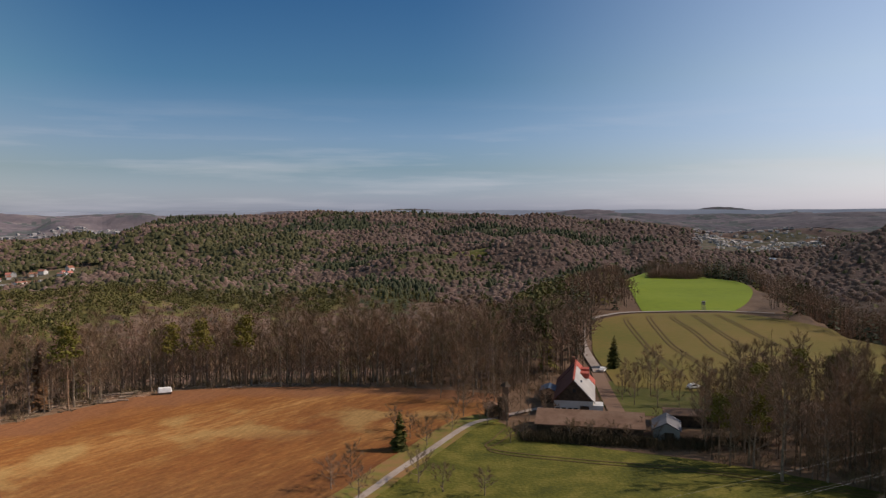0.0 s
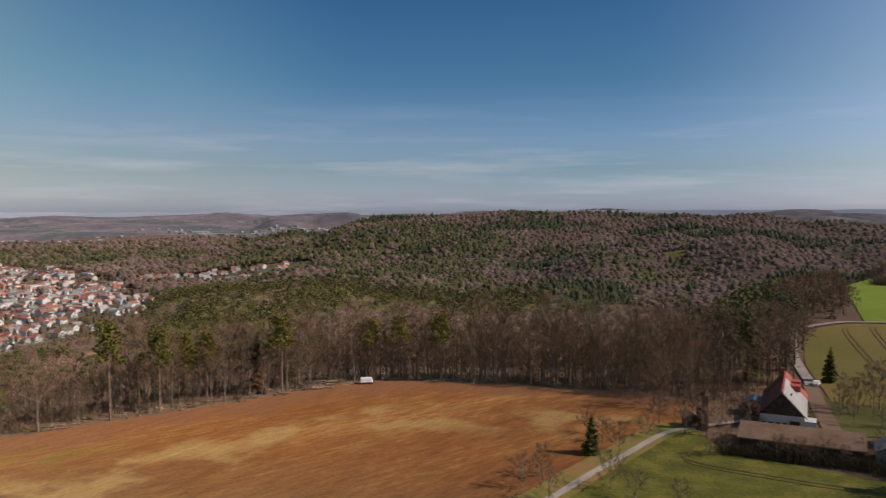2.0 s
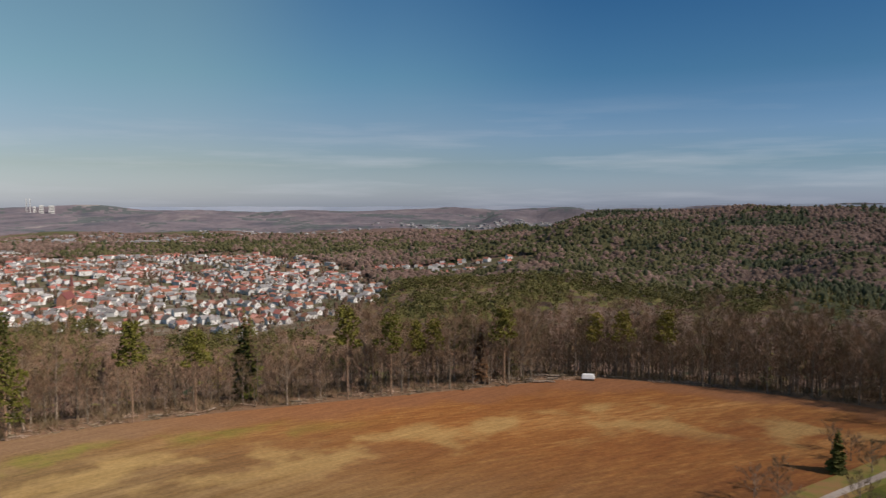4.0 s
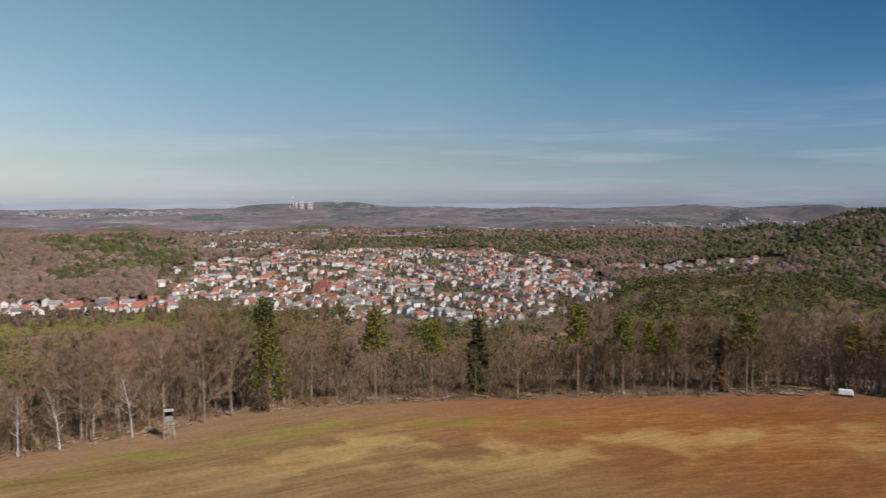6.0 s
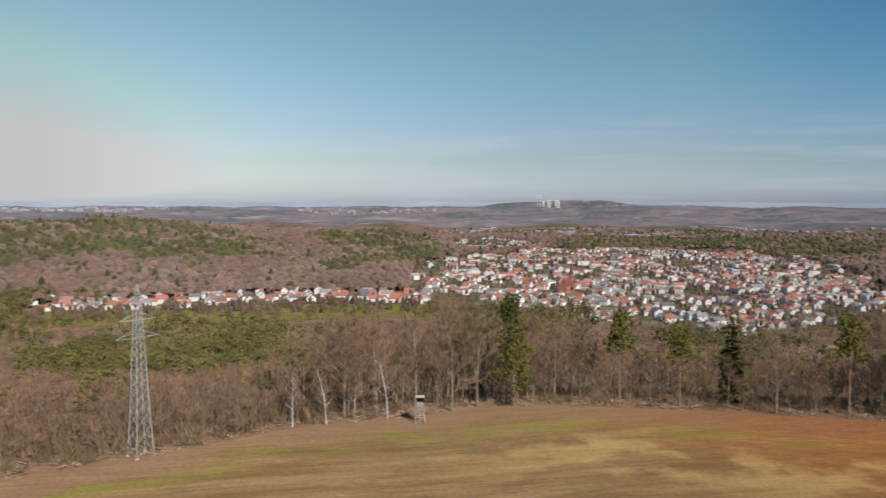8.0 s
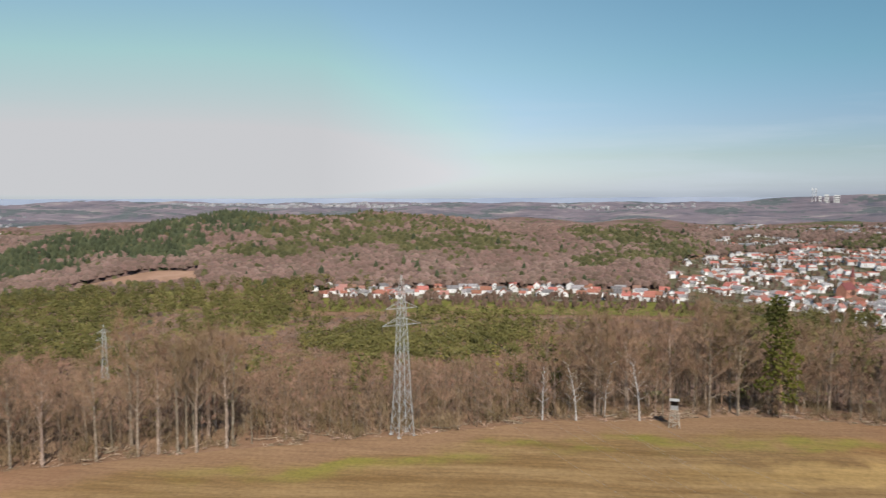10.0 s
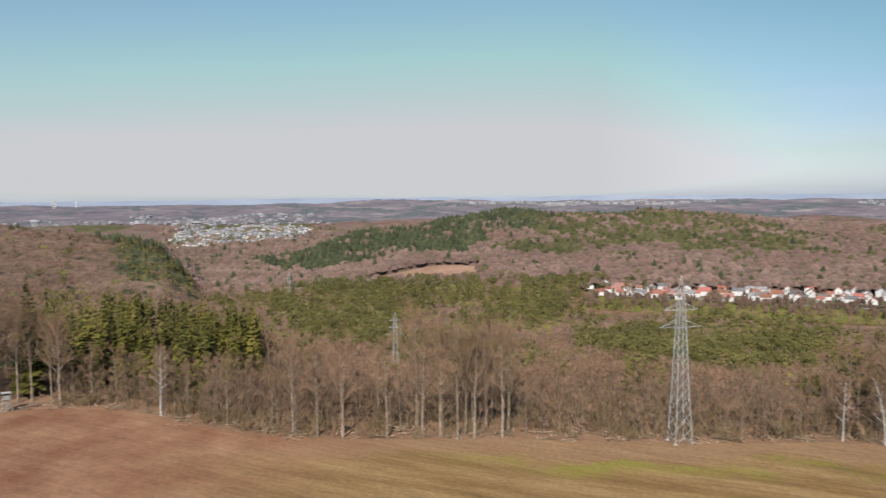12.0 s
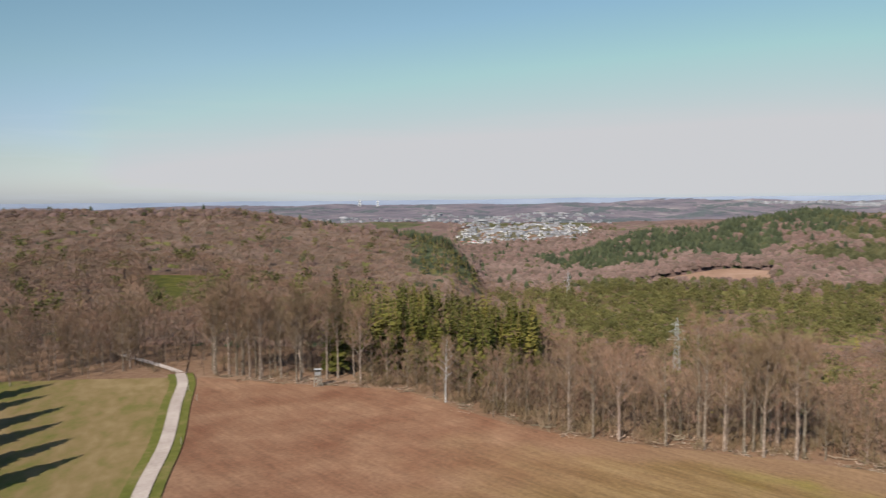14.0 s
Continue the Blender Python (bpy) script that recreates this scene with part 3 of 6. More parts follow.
def bare_tree(seed, h, spread, low, limbs, twigs, lean=0.02, sides=6, thick=0.013, up=0.8, wide=1.0):
    """Leafless broadleaf tree: trunk with limbs, and the twigs of its crown."""
    rs = np.random.RandomState(seed)
    wood, crown = Build(), Build()
    bend = rs.normal(size=2) * lean * h
    zs = np.linspace(0, 1, 7)
    path = np.column_stack([bend[0] * zs ** 2 + rs.normal(size=7) * 0.06, bend[1] * zs ** 2 + rs.normal(size=7) * 0.06, zs * h * 0.93])
    path[0, :2] = 0
    rad = h * thick * (1 - zs) ** 0.8 + 0.03
    rad[0] *= 1.35
    wood.tube(path, rad, sides)
    tips, ways = [], []
    for i in range(limbs):
        u = low + (0.97 - low) * (i + rs.rand()) / limbs
        p0 = np.array([np.interp(u, zs, path[:, k]) for k in range(3)])
        a = i * 2.4 + rs.uniform(-0.5, 0.5)
        env = math.sin(math.pi * min(1, 0.25 + 0.75 * (u - low) / (1 - low))) ** 0.7
        ln = spread * (0.45 + 0.65 * env) * rs.uniform(0.75, 1.15)
        rise = up * (0.5 + 0.8 * u) * rs.uniform(0.8, 1.2)
        d = unit(np.array([math.cos(a), math.sin(a), rise]))
        p1 = p0 + d * ln * 0.5
        d2 = unit(d + np.array([0, 0, 0.35]) + rs.normal(size=3) * 0.15)
        p2 = p1 + d2 * ln * 0.55
        r0 = h * thick * 0.42 * (1.05 - u) + 0.03
        wood.tube([p0, p1, p2], [r0, r0 * 0.6, 0.02], 4)
        for k in range(3):
            w = rs.uniform(0.25, 0.95)
            q0 = p0 + (p1 - p0) * min(1, 2 * w) if w < 0.5 else p1 + (p2 - p1) * (2 * w - 1)
            e = unit(d2 + rs.normal(size=3) * 0.6)
            q1 = q0 + e * ln * rs.uniform(0.3, 0.5)
            wood.tube([q0, q1], [r0 * 0.4, 0.015], 3)
            tips.append((q0, q1)), ways.append(e)
        tips.append((p1, p2)), ways.append(d2)
    T = np.array(tips)
    W = np.array(ways)
    i = rs.randint(len(T), size=twigs)
    base = T[i, 0] + (T[i, 1] - T[i, 0]) * rs.uniform(0.1, 1.05, (twigs, 1)) + rs.normal(size=(twigs, 3)) * 0.15
    way = unit(W[i] + rs.normal(size=(twigs, 3)) * 0.55 + np.array([0, 0, 0.4]))
    crown.tris(slivers(rs, base, way, rs.uniform(0.09, 0.19, twigs) * spread * 2, rs.uniform(0.04, 0.085, twigs) * wide))
    return wood.get(), crown.get()


def clump(rs, centre, size, n, tri):
    """Loose needle or leaf triangles filling an ellipsoid, denser at its skin."""
    d = unit(rs.normal(size=(n, 3)))
    p = centre + d * size * rs.uniform(0.55, 1.0, (n, 1))
    a = unit(d + rs.normal(size=(n, 3)) * 0.8)
    b = unit(np.cross(a, rs.normal(size=(n, 3))))
    s = tri * rs.uniform(0.6, 1.4, (n, 1))
    return np.stack([p - b * s * 0.55, p + b * s * 0.55, p + a * s * 1.3], 1)


def pine_tree(seed, h, clumps, per, tri, sides=6, low=0.55):
    rs = np.random.RandomState(seed)
    wood, crown = Build(), Build()
    zs = np.linspace(0, 1, 6)
    bend = rs.normal(size=2) * 0.02 * h
    path = np.column_stack([bend[0] * zs ** 2, bend[1] * zs ** 2, zs * h * 0.95])
    wood.tube(path, h * 0.011 * (1 - zs * 0.85) + 0.02, sides)
    for i in range(clumps):
        u = low + (1.0 - low) * (i + rs.uniform(0, 0.9)) / clumps
        a = i * 2.4 + rs.uniform(-0.6, 0.6)
        out = h * 0.13 * (1.15 - (u - low) / (1 - low)) * rs.uniform(0.5, 1.2)
        c = np.array([bend[0] * u * u + math.cos(a) * out, bend[1] * u * u + math.sin(a) * out, u * h])
        wood.tube([[bend[0] * u * u, bend[1] * u * u, u * h - 0.8], c], [0.09, 0.04], 3)
        crown.tris(clump(rs, c, np.array([1, 1, 0.55]) * h * 0.075 * rs.uniform(0.8, 1.3), per, tri))
    return wood.get(), crown.get()


def spruce_tree(seed, h, whorls, per, sides=5, wide=0.17, low=0.12):
    """Conifer of drooping whorls of boughs."""
    rs = np.random.RandomState(seed)
    wood, crown = Build(), Build()
    wood.tube([[0, 0, 0], [0, 0, h * 0.5], [0, 0, h * 0.97]], [h * 0.012, h * 0.008, 0.02], sides)
    ts = []
    for i in range(whorls):
        u = low + (1 - low) * (i / whorls)
        R = h * wide * (1 - u) ** 0.85 * rs.uniform(0.85, 1.12) + 0.15
        a = rs.uniform(0, 6.28) + np.arange(per) * 6.2832 / per + rs.normal(size=per) * 0.2
        ln = R * rs.uniform(0.5, 1.25, per)
        d = np.column_stack([np.cos(a), np.sin(a), -0.35 + 0.5 * u + rs.normal(size=per) * 0.28])
        s = np.column_stack([-np.sin(a), np.cos(a), rs.normal(size=per) * 0.3])
        z = np.array([0, 0, u * h]) + np.column_stack([0 * a, 0 * a, rs.normal(size=per) * 0.022 * h])
        w = ln[:, None] * 0.34
        ts.append(np.stack([z + d * ln[:, None] * 0.12, z + d * ln[:, None] * 0.62 + s * w, z + d * ln[:, None]], 1))
        ts.append(np.stack([z + d * ln[:, None] * 0.12, z + d * ln[:, None], z + d * ln[:, None] * 0.62 - s * w + [0, 0, -0.12]], 1))
    crown.tris(np.concatenate(ts))
    return wood.get(), crown.get()


def scatter(name, protos, places, mats_, label, category, smooth=False):
    """Joins copies of prototypes into one mesh. places: rows of x, y, z, turn, size; mats_: wood, crown."""
    rs = np.random.RandomState(len(places))
    V, Fc, T, MI, k = [], [], [], [], 0
    which = rs.randint(len(protos), size=len(places))
    for pi, (wood, crown) in enumerate(protos):
        P = places[which == pi]
        if not len(P):
            continue
        c, s = np.cos(P[:, 3]), np.sin(P[:, 3])
        tone = rs.rand(len(P))
        for mi, (v, f) in ((0, wood), (1, crown)):
            if v is None:
                continue
            X = (v[None, :, 0] * c[:, None] - v[None, :, 1] * s[:, None]) * P[:, 4:5] + P[:, 0:1]
            Y = (v[None, :, 0] * s[:, None] + v[None, :, 1] * c[:, None]) * P[:, 4:5] + P[:, 1:2]
            Z = v[None, :, 2] * P[:, 4:5] + P[:, 2:3]
            V.append(np.stack([X, Y, Z], -1).reshape(-1, 3))
            Fc.append((f[None] + (np.arange(len(P)) * len(v))[:, None, None] + k).reshape(-1, 3))
            T.append(np.repeat(tone, len(v)))
            MI.append(np.full(len(P) * len(f), mi, np.int32))
            k += len(P) * len(v)
    me = mesh(name, np.vstack(V), np.vstack(Fc), mats_, np.concatenate(T), smooth)
    me.polygons.foreach_set("material_index", np.concatenate(MI))
    return tagged(new(name, me), label, category, kind="stuff")


# ---- woods ----
_ec = along(EDGE, 400)
_ea, _er = polar(_ec[:, 0], _ec[:, 1])
_o = np.argsort(_ea)
WOOD_AZ = np.concatenate([[-180, -60, -36, -30, -18.4, -17.8, -11, -10.9, -5], _ea[_o], [146, 150, 156, 165, 180]])
WOOD_R = np.concatenate([[400, 400, 152, 158, 174, 236, 236, 236, 232], _er[_o], [262, 264, 272, 290, 400]])


def wood_edge(az):
    return np.interp(az, WOOD_AZ, WOOD_R)


# built-up land: headings, near and far limits
TOWN = [
    ([34, 37, 41, 45, 48, 52, 57, 62, 66, 68], [890, 850, 740, 690, 690, 740, 780, 840, 900, 980], [960, 1330, 1720, 1830, 1860, 1850, 1840, 1680, 1330, 1150]),
    ([66, 72, 80, 86, 93.5], [880, 850, 850, 860, 890], [960, 940, 945, 930, 925]),
    ([24, 30, 36], [1290, 1290, 1300], [1390, 1400, 1420]),
    ([58, 61, 65], [1860, 1830, 1850], [2200, 2300, 2150]),
    ([113.5, 116, 120, 123.5], [2350, 1950, 1800, 1900], [2850, 2950, 2950, 2600]),
    ([-25.5, -22, -17.8], [2250, 2060, 2000], [2900, 2900, 2700]),
]


def in_town(az, r, grow=0):
    hit = np.zeros(len(az), bool)
    for a, n, f in TOWN:
        hit |= (az > a[0]) & (az < a[-1]) & (r > np.interp(az, a, n) - grow) & (r < np.interp(az, a, f) + grow)
    return hit


def suburb(x, y, az, r):
    """How deep within the built-up land, from 0 at its ragged rim."""
    a, n, f = TOWN[0]
    d = np.minimum(np.minimum(r - np.interp(az, a, n), np.interp(az, a, f) - r), np.minimum(az - a[0], a[-1] - az) * 18)
    return d + 45 * waves(x, y, 150, 38)


def candidates(r0, r1, step, seed, az0=-36, az1=158):
    """Jittered places within a ring."""
    rs = np.random.RandomState(seed)
    n = int(2 * r1 / step)
    gx, gy = np.meshgrid(np.arange(n) * step - r1, np.arange(n) * step - r1)
    x = gx.ravel() + rs.uniform(-0.45, 0.45, n * n) * step
    y = gy.ravel() + rs.uniform(-0.45, 0.45, n * n) * step
    az, r = polar(x, y)
    k = (r > r0) & (r < r1) & (az > az0) & (az < az1)
    return x[k], y[k], az[k], r[k], rs


FARM = np.array([(12, 186), (64, 166), (76, 205), (80, 236), (66, 284), (50, 284), (44, 250), (30, 236), (24, 214), (8, 205)])


def wooded(x, y, az, r, grow=0):
    ok = (r > wood_edge(az) + 1) & ~in_town(az, r, 3)
    for c in CLEAR:
        ok &= ~inside(x, y, c)
    ok &= ~((az > 67) & (az < 94) & (r > 745) & (r < 860))
    return ok & ~inside(x, y, FARM)


def rows(x, y, rs, s0, s1, sink=0.2):
    return np.column_stack([x, y, height(x, y) - sink, rs.uniform(0, 6.28, len(x)), rs.uniform(s0, s1, len(x))])


# stands of conifers: heading, distance, half-width in degrees, half-depth in metres
PINE_STANDS = [(21, 1700, 11, 620), (8, 1650, 8, 150), (44, 2020, 13, 330), (23, 960, 9, 180), (30, 920, 6.5, 270), (12, 930, 5, 120), (-1, 430, 2.6, 95), (-6, 400, 2.6, 90), (-6, 640, 4, 85),
               (69, 1330, 5.5, 180), (66, 1130, 1.2, 50), (73, 1120, 1.5, 50), (97, 1170, 3, 60), (90, 1330, 6.5, 160), (84, 1260, 5, 120), (10, 1150, 6, 95), (0, 1280, 4, 65), (109, 850, 8.5, 150), (94.5, 830, 6, 105),
               (112, 640, 5, 60), (107, 550, 3, 50), (85, 560, 8, 130), (99, 690, 4, 60), (60, 700, 6, 60), (46, 600, 4, 50), (-21, 690, 2, 30)]
SPRUCE_STANDS = [(4, 1010, 3.2, 190), (7, 1400, 3, 70), (13, 1750, 4.5, 70), (10.5, 1870, 1.6, 50), (100.5, 1400, 4.5, 115), (104, 1290, 3, 115), (108.5, 1300, 4, 120), (113, 1360, 4, 170), (3, 1600, 3, 75), (-5, 2100, 5, 95), (8, 2300, 4, 85), (0, 2480, 3, 65),
                 (15, 2200, 5, 95), (-10, 1900, 3, 65), (-13, 1250, 4, 65), (-9, 950, 3, 85), (-4, 1150, 3, 65), (20, 2600, 5, 90),
                 (125.5, 880, 3.2, 125), (125, 285, 7, 60), (121, 340, 4.5, 95), (128, 420, 3.2, 110), (-20, 690, 2.4, 40), (33.5, 760, 2, 60), (-3, 1800, 4, 60), (-12, 1500, 3, 60)]


def pine_share(x, y, az, r):
    """How much of the wood is pine, and how much spruce: stands with ragged borders."""
    ragged = 0.34 * waves(x, y, 130, 11) + 0.26 * waves(x, y, 48, 13)

    def stand(rows_):
        deep = np.full(np.shape(x), -9.0)
        for a, q, wa, wq in rows_:
            deep = np.maximum(deep, 1 - np.hypot((az - a) / wa, (r - q) / wq))
        return np.clip(deep * 1.5, -2, 0.22) + ragged
    far = np.clip((r - 2900) / 300, 0, 1)
    p = np.where(r > 2450, 0.8 * waves(x * 0.8, y, 420, 15) - 0.40 + 0.5 * ragged, stand(PINE_STANDS))
    s = stand(SPRUCE_STANDS) + 0.02
    odd = 0.035 * (1 - far)
    return odd + 0.86 / (1 + np.exp(-15 * p)), 0.5 * odd + 0.94 / (1 + np.exp(-18 * s))


def split(x, y, az, r, rs):
    p, s = pine_share(x, y, az, r)
    u = rs.rand(len(x))
    return u < p, (u >= p) & (u < p + s), u >= p + s


NONE = (None, None)
# far crowns: small closed mounds with a ragged skin
def far_crown(seed, w, h, peak):
    rs = np.random.RandomState(seed)
    b = Build()
    ring = []
    for zz, rad in ((0.5 * h, w * 1.42), (0.85 * h, w * 0.95)):
        a = np.arange(6) * 1.047 + rs.uniform(0, 1)
        q = rs.uniform(0.75, 1.2, 6) * rad
        ring.append(np.column_stack([np.cos(a) * q, np.sin(a) * q, zz + rs.normal(size=6) * 0.05 * h]))
    top = np.array([[0, 0, h * peak]])
    v = np.vstack([ring[0], ring[1], top])
    f = []
    for i in range(6):
        j = (i + 1) % 6
        f += [(i, j, 6 + j), (i, 6 + j, 6 + i), (6 + i, 6 + j, 12)]
    return NONE, (v, np.array(f))


def mound(rs, b, w, z0, z1, sides=6):
    """A lumpy closed crown body."""
    k = sum(len(a) for a in b.v)
    v = []
    for zz, rad in ((z0, 0.8), (z0 + (z1 - z0) * 0.45, 1.0), (z0 + (z1 - z0) * 0.82, 0.62)):
        a = np.arange(sides) * 6.2832 / sides + rs.uniform(0, 1)
        q = rs.uniform(0.75, 1.15, sides) * rad * w
        v.append(np.column_stack([np.cos(a) * q, np.sin(a) * q, zz + rs.normal(size=sides) * 0.3]))
    v.append(np.array([[0, 0, z1]]))
    f = []
    for i in range(sides):
        j = (i + 1) % sides
        for o in (0, sides):
            f += [(o + i, o + j, o + sides + j), (o + i, o + sides + j, o + sides + i)]
        f.append((2 * sides + i, 2 * sides + j, 3 * sides))
    b.v.append(np.vstack(v)), b.f.append(k + np.array(f))


def mid_bare(seed, n=40):
    """Upper boughs and twigs of a bare tree."""
    rs = np.random.RandomState(seed)
    wood, crown = Build(), Build()
    wood.tube([[0, 0, 4], [0.2, 0, 11.5]], [0.2, 0.07], 3)
    d = unit(rs.normal(size=(n, 3)) * [1, 1, 0.7] + [0, 0, 0.6])
    base = np.array([0, 0, 9.0]) + d * [2.9, 2.9, 2.1] * rs.uniform(0.5, 1.1, (n, 1))
    crown.tris(slivers(rs, base, unit(d + rs.normal(size=(n, 3)) * 0.35 + [0, 0, 0.3]), rs.uniform(0.9, 2.4, n), rs.uniform(6, 15, n) / n))
    return wood.get(), crown.get()


def mid_pine(seed):
    rs = np.random.RandomState(seed)
    wood, crown = Build(), Build()
    wood.tube([[0, 0, 0], [0, 0, 14]], [0.25, 0.12], 3)
    for k in range(5):
        a = k * 2.4
        c = np.array([math.cos(a) * 1.7, math.sin(a) * 1.7, 11.5 + k * 1.1])
        crown.tris(clump(rs, c, np.array([2.0, 2.0, 1.1]), 11, 1.2))
    return wood.get(), crown.get()


def chance(i, j, k):
    """A fixed random number for a cell."""
    h = np.sin(i * 127.1 + j * 311.7 + k * 74.7) * 43758.5453
    return h - np.floor(h)


def canopy(name, azs, rs_, cell, mats_, label, margin=9.0, west=-40, rough=1.0, smooth=False, drop=0.0):
    """The closed roof of a wood: crown beside crown, sinking to the ground where nothing grows."""
    A, R = np.meshgrid(np.radians(azs), rs_, indexing="ij")
    X, Y = (-R * np.sin(A)).ravel(), (R * np.cos(A)).ravel()
    gi, gj = np.floor(X / cell), np.floor(Y / cell)
    best = np.full(len(X), 1e9)
    cx, cy, ci, cj = X.copy(), Y.copy(), gi.copy(), gj.copy()
    for di in (-1, 0, 1):
        for dj in (-1, 0, 1):
            i, j = gi + di, gj + dj
            px, py = (i + 0.1 + 0.8 * chance(i, j, 1)) * cell, (j + 0.1 + 0.8 * chance(i, j, 2)) * cell
            d = np.hypot(X - px, Y - py) / (0.8 + 0.5 * chance(i, j, 3))
            k = d < best
            best[k], cx[k], cy[k], ci[k], cj[k] = d[k], px[k], py[k], i[k], j[k]
    az, r = polar(cx, cy)
    p, s = pine_share(cx, cy, az, r)
    u = chance(ci, cj, 5)
    kind = np.where(u < p, 1, np.where(u < p + s, 2, 0))
    d = np.clip(best / (0.72 * cell), 0, 1)
    dome = np.sqrt(1 - d * d)
    tall = 0.85 + 0.3 * chance(ci, cj, 4)
    lift = np.choose(kind, [6.6 + 4.6 * dome, 6.8 + 5.0 * dome, 5.5 + 8.5 * (1 - d)]) * tall
    lift = 10.0 - drop - (2.2 - drop) * ease((np.hypot(X, Y) - 620) / 250) * (drop > 3) + (lift - 10.0) * rough + (chance(gi * 3 + X % 7, gj + Y % 5, 7) - 0.5) * 2.6 * rough
    ok = np.ones(len(X), bool)
    for dx, dy in ((0, 0), (1, 0), (-1, 0), (0, 1), (0, -1)):
        ok &= wooded(X + dx * margin, Y + dy * margin, *polar(X + dx * margin, Y + dy * margin))
    ok &= (np.hypot(X, Y) > wood_edge(polar(X, Y)[0]) + 55) & ((polar(X, Y)[0] > west) | (np.hypot(X, Y) > 640))
    well = ok.copy()
    for dx, dy in ((1, 1), (-1, 1), (1, -1), (-1, -1)):
        px, py = X + dx * margin * 1.5, Y + dy * margin * 1.5
        well &= wooded(px, py, *polar(px, py))
    Z = height(X, Y) + np.where(ok, np.where(well, lift, 0.5 * lift) * np.clip((np.hypot(X, Y) - wood_edge(polar(X, Y)[0]) - 48) / 50, 0.12, 1), -1.0)
    f = grid_faces(len(azs), len(rs_))[:, ::-1]
    keep = ok[f].any(1)
    f = f[keep]
    used = np.unique(f)
    new_index = np.zeros(len(X), np.int32)
    new_index[used] = np.arange(len(used))
    me = mesh(name, np.column_stack([X, Y, Z])[used], new_index[f], mats_, chance(ci, cj, 6)[used], smooth)
    me.polygons.foreach_set("material_index", kind[f[:, 0]].astype(np.int32))
    return tagged(new(name, me), label, "woods", kind="stuff")


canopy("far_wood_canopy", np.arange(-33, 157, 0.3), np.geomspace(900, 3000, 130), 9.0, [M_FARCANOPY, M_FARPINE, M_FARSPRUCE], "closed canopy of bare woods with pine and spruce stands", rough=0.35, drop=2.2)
canopy("valley_wood_canopy", np.arange(-37, 159, 0.26), np.geomspace(235, 904, 150), 8.0, [M_CANOPY, M_PINES, M_FARSPRUCE], "brown and green canopy falling to the valley", 15.0, -7.5, 0.5, drop=5.5)

for ring, (r0, r1, step, size) in enumerate(((900, 1500, 9.2, 0.95), (1500, 2050, 12.5, 1.08), (2050, 2750, 17.0, 1.2))):
    x, y, az, r, rs = candidates(r0, r1, step, 21 + ring, -32, 155)
    k = wooded(x, y, az, r) & ~((az > 67) & (az < 112) & (r > 1950)) & ~((az > 124) & (r > 1180))
    x, y, az, r = x[k], y[k], az[k], r[k]
    pi, sp, ba = split(x, y, az, r, rs)
    scatter("far_trees", [far_crown(i, 4.2, 12.5, 1.0) for i in range(6)], rows(x[ba], y[ba], rs, 0.7 * size, 1.15 * size), [M_BARKS, M_FARTWIGS], "bare crowns of the far woods", "woods", True)
    scatter("far_pines", [far_crown(i + 9, 3.3, 13.5, 1.0) for i in range(6)], rows(x[pi], y[pi], rs, 0.75 * size, 1.15 * size), [M_PINEBARK, M_FARPINE], "green pine crowns of the far woods", "woods", True)
    scatter("far_spruces", [far_crown(i + 19, 2.7, 15, 1.2) for i in range(6)], rows(x[sp], y[sp], rs, 0.75 * size, 1.15 * size), [M_PINEBARK, M_FARSPRUCE], "dark spruces of the far woods", "woods", True)

for r0, r1, step, seed, fine in ((235, 560, 6.8, 22, 36), (560, 950, 9.0, 62, 25)):
    x, y, az, r, rs = candidates(r0, r1, step, seed, -33, 157)
    k = wooded(x, y, az, r) & (r > wood_edge(az) + 55)
    x, y, az, r = x[k], y[k], az[k], r[k]
    pi, sp, ba = split(x, y, az, r, rs)
    scatter("middle_bare_woods", [mid_bare(i, fine) for i in range(8)], rows(x[ba], y[ba], rs, 0.75, 1.3), [M_BARKS, M_TWIGS], "leafless brown trees falling to the valley", "woods")
    scatter("middle_pine_woods", [mid_pine(i) for i in range(6)], rows(x[pi], y[pi], rs, 0.8, 1.15), [M_PINEBARK, M_PINES], "green pine woods in the valley", "woods")
    scatter("middle_spruce_woods", [spruce_tree(i, 19, 10, 6, 3) for i in range(5)], rows(x[sp], y[sp], rs, 0.75, 1.2), [M_PINEBARK, M_SPRUCES], "spruces among the valley woods", "woods")

x, y, az, r, rs = candidates(172, 480, 7.0, 23)
k = wooded(x, y, az, r) & (r < wood_edge(az) + 62) & (r > wood_edge(az) + 12)
k &= ~((az > 76) & (az < 97) & (r < wood_edge(az) + 26)) & ~((az < -12) & (r > 262) & (r < 420))
x, y, az, r = x[k], y[k], az[k], r[k]
pi, sp, ba = split(x, y, az, r, rs)
ba = ba | (az > 133)                       # nothing but beech beside the forest track
pi, sp = pi & ~ba, sp & ~ba
small = np.where((az > 37) & (az < 55), 0.52, np.where((az > 76) & (az < 97), 0.6, np.where((az > 97) & (az <= 107), 0.72, np.where((az > 107) & (az < 131), 0.52, np.where(az < -12, 0.78, np.where(az > 138, 0.8, 1.0))))))
q = rows(x[ba], y[ba], rs, 0.75, 1.1)
q[:, 4] *= small[ba]
scatter("near_bare_woods", [bare_tree(i + 40, 22, 6.2, 0.22, 6, 230, sides=3, wide=2.1, up=1.15, thick=0.009) for i in range(6)], q, [M_BARKS, M_TWIGS], "leafless trees behind the wood's edge", "woods")
q = rows(x[pi], y[pi], rs, 0.75, 1.05)
q[:, 4] *= small[pi]
